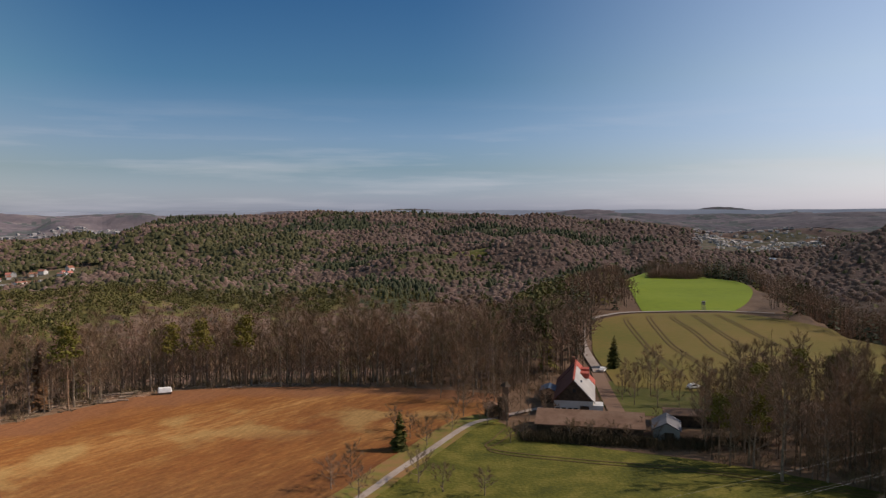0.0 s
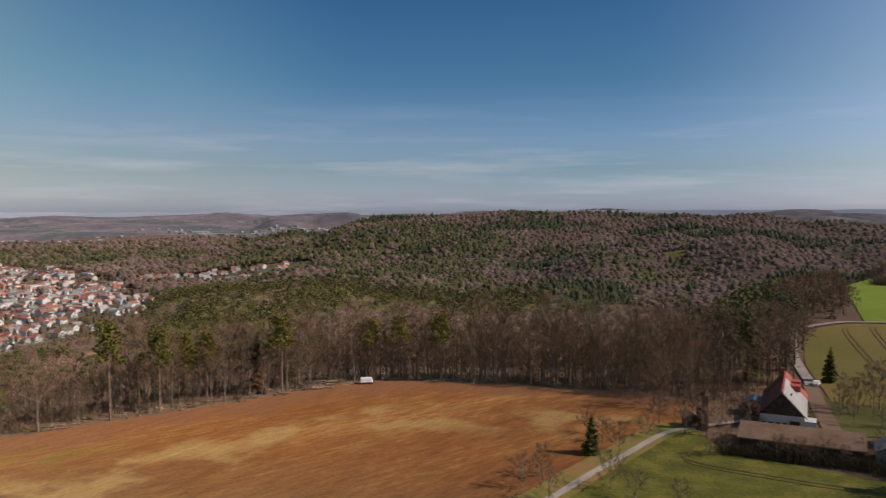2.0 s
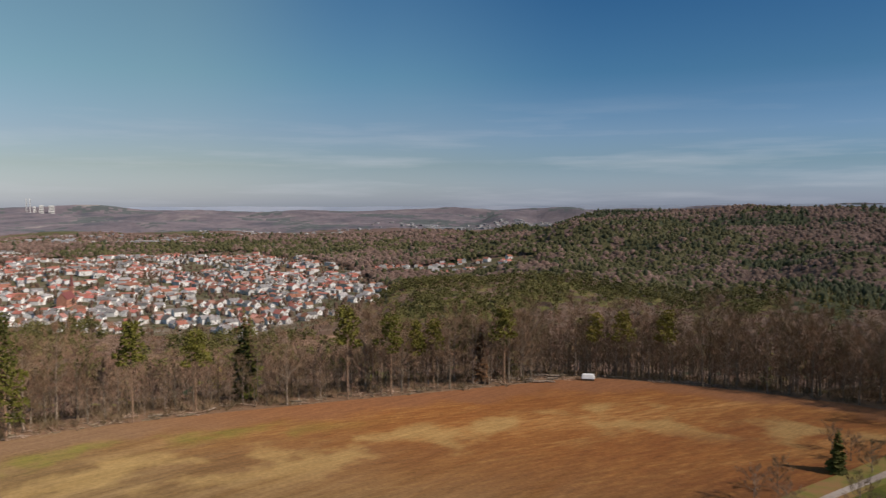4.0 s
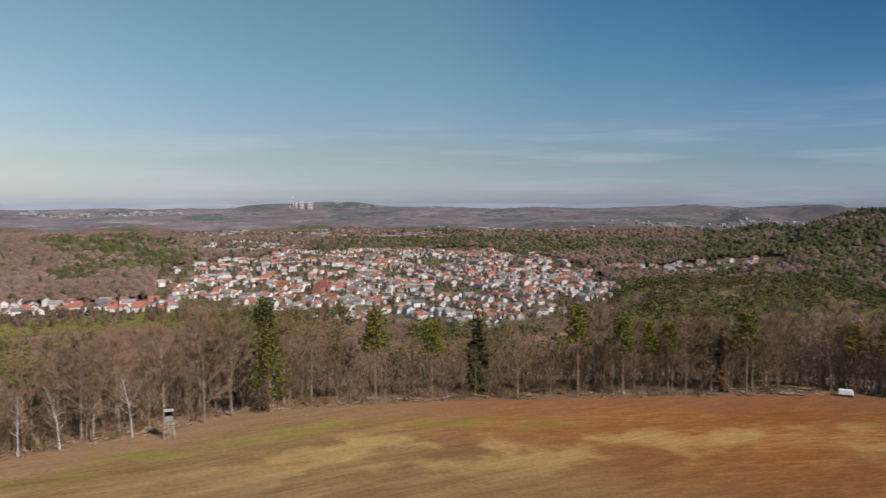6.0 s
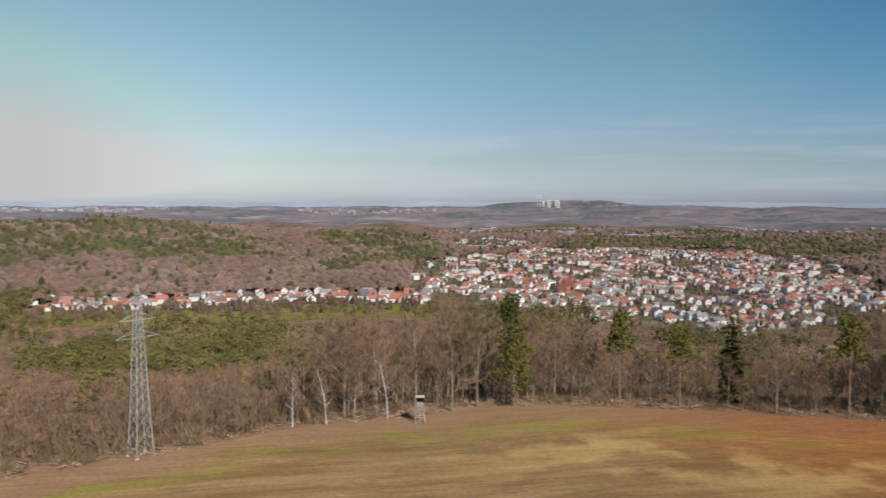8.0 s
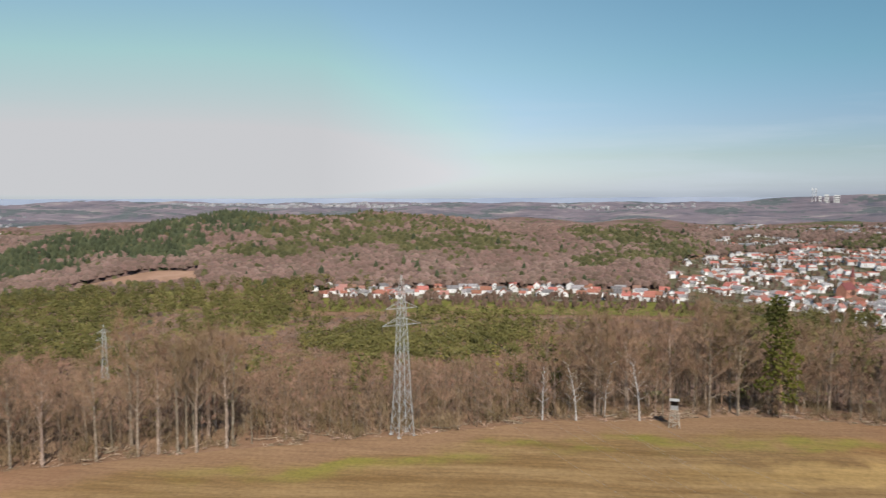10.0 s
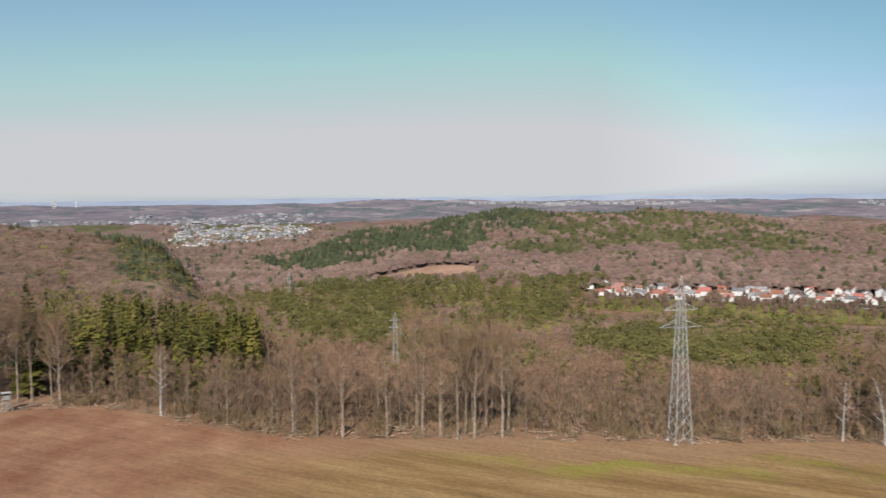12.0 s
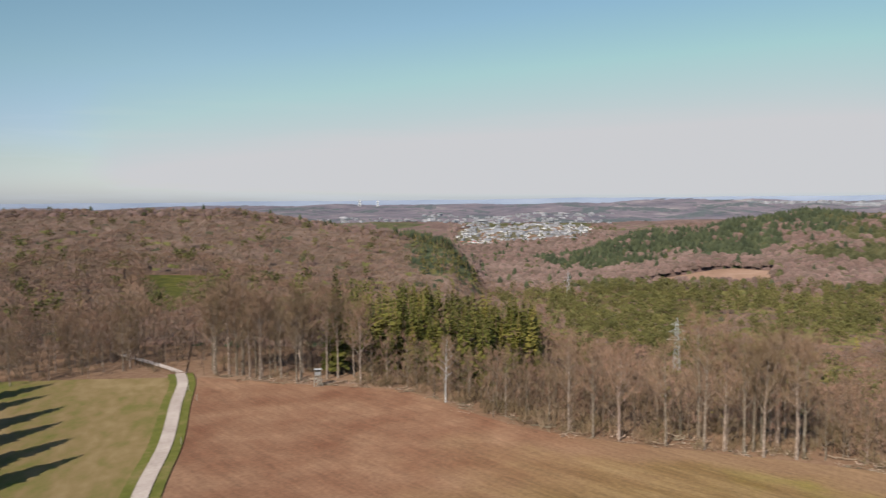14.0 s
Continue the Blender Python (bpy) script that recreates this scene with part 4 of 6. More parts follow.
scatter("near_pine_woods", [pine_tree(i + 50, 22, 9, 30, 0.9, 4) for i in range(4)], q, [M_PINEBARK, M_PINES], "pines behind the wood's edge", "woods")
scatter("near_spruce_woods", [spruce_tree(i + 60, 21, 22, 8, 4) for i in range(4)], rows(x[sp], y[sp], rs, 0.8, 1.3), [M_PINEBARK, M_SPRUCES], "green spruces behind the wood's edge", "woods")


x, y, az, r, rs = candidates(250, 760, 5.6, 28, -36, -4)
k = wooded(x, y, az, r) & np.where(az < -18.6, r > np.interp(az, [-36, -28, -23.8, -19.3], [260, 374, 400, 424]), (az > -13) | (r > 590))
x, y, az, r = x[k], y[k], az[k], r[k]
dark = ((az > -22.2) & (az < -18.4) & (r > 640) & (r < 720)) | (rs.rand(len(x)) < 0.04) | ((az > -9.5) & (r > 285) & (waves(x, y, 70, 36) > 0.35))
scatter("ridge_wood", [mid_bare(i + 30, 42) for i in range(8)], rows(x[~dark], y[~dark], rs, 1.0, 1.5), [M_BARKS, M_TWIGS], "bare brown wood on the ridge beside the wheat", "woods")
scatter("ridge_conifers", [spruce_tree(i + 33, 20, 14, 7, 3, 0.2) for i in range(4)], rows(x[dark], y[dark], rs, 0.8, 1.15), [M_PINEBARK, M_FARSPRUCE], "dark conifers on the ridge beyond the wheat", "woods")
x, y, az, r, rs = candidates(150, 262, 6.2, 31, -36, -17.5)
k = wooded(x, y, az, r)
x, y, az, r = x[k], y[k], az[k], r[k]
scatter("scrub", [bare_tree(i + 150, 9, 2.4, 0.1, 3, 90, sides=3, wide=1.8, thick=0.008) for i in range(5)], rows(x, y, rs, 0.55, 1.2), [M_BARKS, M_TWIGS], "leafless thicket under the trees beside the farm", "undergrowth")
# the tall spruce stand
x, y, az, r, rs = candidates(200, 420, 5.8, 30, 117.5, 128)
k = wooded(x, y, az, r) & (r > wood_edge(az) + np.interp(az, [116, 121, 129, 133], [60, 26, 22, 8])) & (r < np.interp(az, [116, 120, 126, 133], [330, 360, 350, 285])) & (waves(x, y, 50, 35) > -0.55)
x, y, az, r = x[k], y[k], az[k], r[k]
scatter("spruce_stand", [spruce_tree(i + 133, 22, 30, 12, 4, 0.17) for i in range(5)], rows(x, y, rs, 0.7, 1.08), [M_PINEBARK, M_SPRUCES], "tall stand of olive green spruces behind the wood's edge", "woods")
# scrub where the power line crosses the wood
x, y, az, r, rs = candidates(170, 310, 3.7, 29, 73, 121)
k = wooded(x, y, az, r) & (r > wood_edge(az) + 2) & (r < wood_edge(az) + 76) & ((az < 97) | (r > wood_edge(az) + 14))
x, y, az, r = x[k], y[k], az[k], r[k]
scatter("scrub", [bare_tree(i + 120, 9, 2.6, 0.1, 2, 70, sides=3, wide=2.1, thick=0.008) for i in range(6)], rows(x, y, rs, 0.6, 1.15), [M_BARKS, M_TWIGS], "thick leafless scrub and young growth behind the wood's edge", "undergrowth")


def bush(seed, n=46, h=3.4, w=1.5):
    rs = np.random.RandomState(seed)
    b = Build()
    base = np.column_stack([rs.normal(size=n) * w * 0.6, rs.normal(size=n) * w * 0.6, rs.uniform(0, h * 0.45, n)])
    b.tris(slivers(rs, base, unit(rs.normal(size=(n, 3)) * [0.5, 0.5, 0.2] + [0, 0, 1]), rs.uniform(0.3, 0.7, n) * h, rs.uniform(0.07, 0.2, n)))
    return NONE, b.get()


x, y, az, r, rs = candidates(170, 330, 2.9, 24)
k = wooded(x, y, az, r) & (r < wood_edge(az) + np.where(az > 97, 58, 36)) & (r > wood_edge(az) + 1.5) & (waves(x, y, 22, 40) > -0.35) & ~((az > 131) & (rs.rand(len(x)) < 0.75))
q = rows(x[k], y[k], rs, 0.5, 1.25)
q[:, 4] *= np.where((az[k] > 74) & (az[k] < 98), 1.5, np.where((az[k] > 108) & (az[k] < 130), 1.3, 0.85))
scatter("undergrowth", [bush(i) for i in range(6)], q, [M_BARKS, M_BRUSH], "pale brown leafless undergrowth along the wood's edge", "undergrowth")


q = np.array([bearing(a, d) for a, d in zip(rs.uniform(-17.8, -14.6, 170), rs.uniform(635, 662, 170))])
scatter("copse", [bush(i + 50, 80, 6.5, 2.6) for i in range(5)], rows(q[:, 0], q[:, 1], rs, 0.9, 1.4), [M_BARKS, M_TWIGS], "brown copse on the wheat field's crest", "woods")
x, y, az, r, rs = candidates(170, 330, 3.9, 27)
k = wooded(x, y, az, r) & (r < wood_edge(az) + 40) & (r > wood_edge(az) + 2.5) & ~((az > 131) & (rs.rand(len(x)) < 0.75)) & (rs.rand(len(x)) < 0.7)
scatter("saplings", [bare_tree(i + 80, 11, 2.5, 0.12, 3, 78, sides=3, wide=2.0, thick=0.007) for i in range(6)], rows(x[k], y[k], rs, 0.6, 1.4), [M_BARKS, M_TWIGS], "thicket of bare saplings along the wood's edge", "saplings")


def fallen(seed):
    """A few branches and split logs lying about."""
    rs = np.random.RandomState(seed)
    b = Build()
    for i in range(7):
        p = rs.uniform(-1.6, 1.6, 3) * [1, 1, 0] + [0, 0, rs.uniform(0.05, 0.5)]
        a, ln = rs.uniform(0, 6.28), rs.uniform(0.6, 2.6)
        r0 = rs.uniform(0.05, 0.17)
        b.tube([p, p + [math.cos(a) * ln, math.sin(a) * ln, rs.uniform(-0.1, 0.5)]], [r0, r0 * 0.6], 4)
    return b.get(), NONE


M_DEADWOOD = mat("dead_wood", [(0.16, 0.11, 0.07), (0.30, 0.22, 0.15), (0.44, 0.35, 0.25)], 0.9, 1, tone="tone", spread=0.35)
i = np.random.RandomState(25).randint(18, 158, 420)
rs = np.random.RandomState(26)
p = EDGE_C[i] + OUT[i] * rs.uniform(0.4, 8, (420, 1)) ** 1.0 + rs.normal(size=(420, 2))
scatter("brushwood", [fallen(i) for i in range(6)], rows(p[:, 0], p[:, 1], rs, 0.5, 1.2, 0.05), [M_DEADWOOD, M_DEADWOOD], "felled branches and split wood along the field's edge", "brushwood")

canopy("distant_woods", np.arange(-38, 161, 0.28), np.geomspace(2985, 4845, 62), 17.0, [M_FAR, M_FARGREEN, M_FARGREEN], "purple-brown woods and ridges to the horizon, tinted with blue haze", rough=0.7, drop=2.2)

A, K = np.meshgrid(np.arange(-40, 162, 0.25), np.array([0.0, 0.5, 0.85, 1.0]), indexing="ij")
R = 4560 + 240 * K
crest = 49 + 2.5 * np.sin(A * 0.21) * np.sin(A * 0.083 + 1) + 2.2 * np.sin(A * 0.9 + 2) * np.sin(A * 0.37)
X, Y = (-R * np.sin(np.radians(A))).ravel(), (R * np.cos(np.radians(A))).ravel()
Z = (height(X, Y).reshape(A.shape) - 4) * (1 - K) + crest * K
tagged(new("distant_ridge", mesh("distant_ridge", np.column_stack([X, Y, Z.ravel()]), grid_faces(*A.shape)[:, ::-1], [M_HAZE], smooth=True)), "skyline ridge coloured with blue haze", "ridge", kind="structure")


# ---- the edge trees, one by one ----
def part(name, geo, material, parent=None, label=""):
    """One mesh under a thing; geo: arrays, or a mesh already made."""
    me = geo if isinstance(geo, bpy.types.Mesh) else mesh(name, geo[0], geo[1], [material])
    ob = new(name, me)
    if parent:
        ob.parent = parent
    return tagged(ob, label)


def tree(name, pair, bark, leaf, label):
    root = new(name)
    part("trunk", pair[0], bark, root)
    part("crown", pair[1], leaf, root)
    return tagged(root, label, "tree")


def put(ob, x, y, turn=0.0, size=1.0, sink=0.15, first=False):
    m = pose(x, y, float(height(x, y)) - sink, 0, 0, turn) @ Matrix.Scale(size, 4)
    if first:
        ob.matrix_basis = m
        return ob
    o = copy_thing(ob, m)
    o.scale = (size,) * 3
    return o


KIND = {
    "beech": [tree("beech_tree", bare_tree(i, 27, 7.0, 0.38, 14, 1700, thick=0.011, wide=0.95, up=1.5), M_BARK, M_TWIG, "tall leafless beech with a pale grey trunk at the wood's edge") for i in range(4)],
    "oak": [tree("oak_tree", bare_tree(i + 10, 24, 7.0, 0.22, 15, 1700, thick=0.011, up=0.95, wide=1.0), M_BARK, M_TWIG, "broad leafless tree with a fine brown crown") for i in range(4)],
    "young": [tree("young_tree", bare_tree(i + 20, 15, 3.6, 0.14, 10, 700, thick=0.008, wide=0.95, up=1.2), M_BARK, M_TWIG, "slim young leafless tree in the wood's fringe") for i in range(4)],
    "birch": [tree("birch_tree", bare_tree(i + 30, 19, 3.2, 0.3, 15, 1100, thick=0.010, lean=0.08, wide=1.1), M_BIRCH, M_TWIG, "birch with a white trunk and reddish bare twigs") for i in range(2)],
    "pine": [tree("pine_tree", pine_tree(i + 40, 23, 13, 75, 0.55, low=0.6), M_PINEBARK, M_PINE, "tall pine with a bare trunk and green crown") for i in range(3)],
    "spruce": [tree("spruce_tree", spruce_tree(i + 50, 22, 34, 13), M_PINEBARK, M_SPRUCE, "dark green spruce at the wood's edge") for i in range(3)],
}
KIND["fruit"] = [tree("fruit_tree", bare_tree(i + 90, 6.5, 2.9, 0.2, 12, 1300, thick=0.016, up=0.7, wide=0.55), M_BARK, M_TWIG, "small leafless fruit tree beside the farm track") for i in range(3)]
KIND["larch"] = [tree("larch_tree", spruce_tree(70, 22, 40, 11, wide=0.13), M_PINEBARK, M_LARCH, "leafless rusty brown larch")]
KIND["tallpine"] = [tree("tall_pine", pine_tree(48, 28, 30, 60, 0.6, low=0.2), M_PINEBARK, M_SPRUCES, "tall ragged yellow-green conifer at the wood's edge")]
KIND["fir"] = [tree("fir_tree", spruce_tree(71, 22, 36, 15, wide=0.27), M_PINEBARK, M_SPRUCE, "broad dark fir beside the meadow")]
FIRST = set()
rs = np.random.RandomState(77)
TALL = {"beech": 27, "oak": 24, "young": 15, "birch": 19, "pine": 23, "spruce": 22, "larch": 22, "fir": 22, "tallpine": 28, "fruit": 6.5}


def plant(kind, x, y, size=1.0):
    ob = KIND[kind][rs.randint(len(KIND[kind]))]
    if ob.name in FIRST:
        return put(ob, x, y, rs.uniform(0, 360), size)
    FIRST.add(ob.name)
    o = put(ob, x, y, rs.uniform(0, 360), size, first=True)
    return o


# the trees that stand out: kind, place, height
STANDING = [
    ("pine", -104, 211, 24), ("oak", -102, 226, 25), ("oak", -90, 234, 25), ("pine", -84, 236, 20), ("pine", -76, 238, 21), ("pine", -63, 241, 22), ("beech", -52, 240, 20),
    ("oak", -45, 242, 20), ("oak", -34, 242, 20), ("oak", -28, 242, 21), ("oak", -22, 242, 20), ("oak", -10, 239, 19), ("pine", -127, 184, 23), ("pine", -127, 197, 20),
    ("pine", -123, 201, 20), ("larch", -112, 211, 22), ("pine", -163, 144, 21.5), ("pine", -135, 174, 26), ("pine", -126, 195, 17.5), ("oak", -146, 161, 20),
    ("oak", -156, 160, 18), ("spruce", -163, 162, 27), ("tallpine", -181, 103, 30), ("pine", -168, 128, 26), ("birch", -184, 68, 17), ("birch", -184, 52, 16), ("birch", -187, 60, 15), ("birch", -186, 44, 15),
    ("oak", -184, 86, 25), ("oak", -185, 94, 24), ("beech", -165, -78, 23), ("beech", -165, -72, 22), ("beech", -168, -56, 23), ("beech", -170, -48, 24),
    ("beech", -171, -44, 24), ("beech", -171, -40, 24.5), ("beech", -171, -36, 24), ("beech", -173, -30, 24.5), ("beech", -166, -66, 22), ("birch", -171, -117, 19),
    ("spruce", -183, -167, 34), ("beech", -163, -185, 23), ("beech", -163, -191, 23.5), ("beech", -177, -176, 21), ("beech", -171, -182, 22), ("beech", -161, -199, 24),
]
for kind, x, y, h in STANDING:
    plant(kind, x, y, h / TALL[kind])
MIX = [  # heading limits and the trees of that stretch
    (-4, 12, "oak oak oak young beech young"),
    (12, 24, "oak young oak young"),
    (24, 38, "young young oak young"),
    (38, 56, "young small small young small"),
    (56, 66, "oak oak young oak beech"),
    (66, 76, "oak young young oak young"),
    (76, 97, "small small"),
    (97, 108, "beech young young"),
    (108, 121, "young small young"),
    (121, 131, "young small young"),
    (131, 147, "beech young beech beech"),
]
for i in range(0, 160):
    az = polar(*EDGE_C[i])[0]
    for lo, hi, names in MIX:
        if lo <= az < hi:
            names = names.split()
            for k in range(2 if rs.rand() < 0.45 else 1):
                p = EDGE_C[i] + OUT[i] * rs.uniform(3, 13) + rs.normal(size=2) * 1.2
                kind = names[rs.randint(len(names))]
                plant("young" if kind == "small" else kind, p[0], p[1], rs.uniform(0.8, 1.05) * (0.62 if kind == "small" else 1))
for i in range(120):
    a = rs.uniform(-34, -18.0)
    p = bearing(a, rs.uniform(float(wood_edge(a)) + 1, 240))
    kind = ["oak", "oak", "young", "pine", "oak", "oak", "young", "beech", "oak"][rs.randint(9)]
    plant(kind, p[0], p[1], rs.uniform(0.55, 0.85) * (0.8 if a > -20.5 else 1))
for i in range(44):
    p = bearing(rs.uniform(146, 157), rs.uniform(264, 300))
    plant(["oak", "young", "young"][rs.randint(3)], p[0], p[1], rs.uniform(0.6, 0.9))
# three tall trees beside the meadow, whose shadows fall across it
for x, y, h in ((-92, -226, 27), (-84, -213, 26), (-79, -196, 26), (-72, -183, 25), (-66, -169, 26), (-62, -156, 24)):
    plant("fir", x, y, h / 22)
for i in range(56):
    p = bearing(rs.uniform(-46, -31), rs.uniform(130, 190))
    plant(["oak", "beech", "oak", "young"][rs.randint(4)], p[0], p[1], rs.uniform(0.75, 1.0))
# small fruit trees along the farm track, and single trees by the farm
for x, y, h in ((-23, 151, 6.5), (-17, 146, 6), (-20, 158, 6.5), (-6, 155, 6.5), (-5, 178, 6.5), (-13, 190, 5.5), (7, 148, 5.5), (-1, 150, 5.5), (4, 203, 7), (-9, 184, 6), (1, 190, 5.5),
                (15, 196, 7), (21, 200, 9), (61, 236, 12), (56, 228, 10), (66, 228, 11), (52, 216, 11), (58, 214, 10), (26, 183, 6), (31, 182, 6.5), (36, 181, 6), (42, 180, 7), (17, 224, 12), (24, 232, 14), (20, 212, 9), (26, 205, 7), (50, 222, 9), (53, 232, 10), (70, 222, 10), (64, 214, 9), (46, 184, 8), (51, 190, 9), (10, 196, 6), (28, 226, 11), (13, 214, 10), (30, 184, 7), (39, 182, 7)):
    plant("fruit" if h < 8 else "young", x, y, (h / 6.5 if h < 8 else h / 14) * (0.62 if 176 < y < 192 and x > 24 else 1))
for i in range(46):
    x, y = ((rs.uniform(-4, 26), rs.uniform(212, 258)), (rs.uniform(52, 80), rs.uniform(196, 240)))[i % 3 == 0]
    if not (24 < x < 50 and 190 < y < 238):
        plant(("oak", "young", "fruit", "young")[rs.randint(4)], x, y, rs.uniform(0.45, 0.75))
for i in range(5):
    plant("fruit", rs.uniform(12, 52), 182 - rs.uniform(-1, 2), rs.uniform(0.5, 0.8))
plant("fir", -11, 175, 9.5 / 22)
plant("fir", 57, 266, 11.5 / 22)
plant("spruce", 77, 232, 8 / 22)
for group in KIND.values():
    for ob in group:
        if ob.name not in FIRST:
            for child in list(ob.children):
                bpy.data.objects.remove(child)
            bpy.data.objects.remove(ob)

# ---- the towns ----
def gable(w, l, h, rise, over=0.4):
    """Walls and roof of a plain gabled house, as loose arrays."""
    a, b = w / 2, l / 2
    wv = np.array([(-a, -b, 0), (a, -b, 0), (a, b, 0), (-a, b, 0), (-a, -b, h), (a, -b, h), (a, b, h), (-a, b, h), (0, -b, h + rise), (0, b, h + rise)], float)
    wf = np.array([(0, 1, 5), (0, 5, 4), (1, 2, 6), (1, 6, 5), (2, 3, 7), (2, 7, 6), (3, 0, 4), (3, 4, 7), (4, 5, 8), (6, 7, 9)])
    s, t = over * rise / a, 0.25
    rv = np.array([(-a - over, -b - over, h - s), (0, -b - over, h + rise), (a + over, -b - over, h - s), (-a - over, b + over, h - s), (0, b + over, h + rise), (a + over, b + over, h - s)], float)
    rv = np.vstack([rv + [0, 0, t], rv])
    rf = [(0, 1, 4), (0, 4, 3), (1, 2, 5), (1, 5, 4), (6, 10, 7), (6, 9, 10), (7, 11, 8), (7, 10, 11), (0, 6, 7), (0, 7, 1), (1, 7, 8), (1, 8, 2),
          (3, 4, 10), (3, 10, 9), (4, 5, 11), (4, 11, 10), (0, 3, 9), (0, 9, 6), (2, 8, 11), (2, 11, 5)]
    return (wv, wf), (rv, np.array(rf))


M_GLASS = mat("window_glass", [(0.02, 0.025, 0.03), (0.04, 0.045, 0.05)], 0.3, 0.15)
M_BRICK = mat("chimney_brick", [(0.22, 0.09, 0.06), (0.32, 0.14, 0.09)], 0.8, 0.9)


def boxes(*rows_):
    """Boxes as arrays: centre x, y, z and size x, y, z each."""
    v, f = [], []
    q = np.array([(0, 3, 2), (0, 2, 1), (4, 5, 6), (4, 6, 7), (0, 1, 5), (0, 5, 4), (1, 2, 6), (1, 6, 5), (2, 3, 7), (2, 7, 6), (3, 0, 4), (3, 4, 7)])
    c = np.array([(-1, -1, -1), (1, -1, -1), (1, 1, -1), (-1, 1, -1), (-1, -1, 1), (1, -1, 1), (1, 1, 1), (-1, 1, 1)]) / 2
    for i, (x, y, z, a, b, h) in enumerate(rows_):
        v.append(c * (a, b, h) + (x, y, z)), f.append(q + 8 * i)
    return np.vstack(v), np.vstack(f)


def beams(rows_, width, sides=4):
    """Straight bars from point to point."""
    b = Build()
    for p, q in rows_:
        b.tube([p, q], [width / 2, width / 2], sides)
    return b.get()


def house(w, l, h, rise, roof_mat, label):
    root = new("house")
    wall, roof = gable(w, l, h, rise)
    part("wall", wall, M_WHITEWALL, root)
    part("roof", roof, roof_mat, root)
    part("chimney", boxes((w * 0.12, l * 0.2, h + rise, 0.7, 0.7, 1.8)), M_BRICK, root)
    me = mesh("window", *boxes((0, 0, 0, 0.12, 1.3, 1.3)), [M_GLASS])
    side = mesh("window", *boxes((0, 0, 0, 1.2, 0.12, 1.3)), [M_GLASS])
    for x, y, z, m in ((w / 2, -l / 4, 1.6, me), (w / 2, l / 4, 1.6, me), (w / 2, 0, 4.2, me), (0, -l / 2, 4.4, side), (-w / 4, -l / 2, 1.6, side)):
        ob = part("window", m, None, root)
        ob.location = (x, y, min(z, h - 0.9) if m is me else z)
    return tagged(root, label, "house", group="houses of the valley town")


M_ROOFS = [M_REDTILE, mat("orange_roof_tiles", [(0.27, 0.14, 0.105), (0.36, 0.20, 0.155)], 0.6, 0.8, tone="object", spread=0.25),
           mat("grey_roof_tiles", [(0.13, 0.125, 0.13), (0.32, 0.30, 0.29)], 0.6, 0.7, tone="object", spread=0.45)]
pts = []
rs = np.random.RandomState(91)
for ti, (a, n, f) in enumerate(TOWN):
    if ti == 1:
        continue
    for di, deg in enumerate((28, 70, -15)):
        c, s = math.cos(radians(deg)), math.sin(radians(deg))
        long, deep = ((12, 20), (14, 26), (13, 26), (22, 34), (20, 30), (22, 36))[ti]
        m, mj = int(max(f) / long) + 2, int(max(f) / (deep * 0.85)) + 2
        i, j = np.meshgrid(np.arange(-m, m), np.arange(-mj, mj + 1))
        i, j = i.ravel(), j.ravel()
        u = i * long + rs.uniform(-4, 4, len(i))
        v = j // 2 * deep * 1.7 + (j % 2) * 12 + rs.uniform(-3, 3, len(i))
        u, v = u + 0.0 * v, v + 26 * np.sin(u / 170 + deg)
        x, y = u * c - v * s, u * s + v * c
        az, r = polar(x, y)
        w = waves(x, y, 420, 31)
        mine = ((w < -0.25), (w >= -0.25) & (w < 0.3), (w >= 0.3))[di]
        k = mine & (az > a[0]) & (az < a[-1]) & (r > np.interp(az, a, n)) & (r < np.interp(az, a, f)) & (waves(x, y, 95, 30) < 0.42) & (waves(x, y, 38, 34) < 0.6) & (rs.rand(len(x)) < 0.95)
        if ti == 4:
            k &= rs.rand(len(x)) < 0.5
        if ti == 0:
            k &= (suburb(x, y, az, r) > 20) & (waves(x, y, 190, 37) < 0.62)
        pts.append(np.column_stack([x[k], y[k], height(x[k], y[k]) - 0.3, radians(deg) + rs.choice([0, 1.5708], k.sum(), p=[0.3, 0.7]), rs.uniform(0.6, 1.0, k.sum()) * (1 if ti < 4 else 0.7)]))
# the row of houses along the foot of the hill
for q0, side in ((880, 0), (896, 0), (916, 1), (938, 2)):
    a = np.arange(67.2, 93.6, (0.78, 0.9, 1.3)[side])
    a = a + rs.uniform(-0.5, 0.5, len(a))
    q = q0 + 14 * np.sin(a * 0.35) + rs.uniform(-5, 5, len(a))
    x, y = -q * np.sin(np.radians(a)), q * np.cos(np.radians(a))
    k = rs.rand(len(a)) < 0.85
    pts.append(np.column_stack([x, y, height(x, y) - 0.3, np.radians(a) + rs.choice([0, 1.5708], len(a), p=[0.35, 0.65]), rs.uniform(0.75, 1.05, len(a))])[k])
pts = np.vstack(pts)
CHURCH = bearing(56.6, 1000)
pts = pts[np.hypot(pts[:, 0] - CHURCH[0], pts[:, 1] - CHURCH[1]) > 42]
pts = pts[np.argsort(np.hypot(pts[:, 0], pts[:, 1]))]
MODELS = [house(w, l, h, q, M_ROOFS[m], t) for w, l, h, q, m, t in (
    (9, 12, 5.4, 3.6, 0, "white rendered house with a red tiled roof"), (8.5, 10, 5.4, 3.8, 1, "white house with an orange tiled roof"),
    (10, 14, 5.8, 3.2, 2, "white house with a grey roof"), (8, 9.5, 5.2, 3.0, 0, "small white house with a red tiled roof"), (9, 11, 5.8, 3.2, 2, "small white house with a grey roof"))]
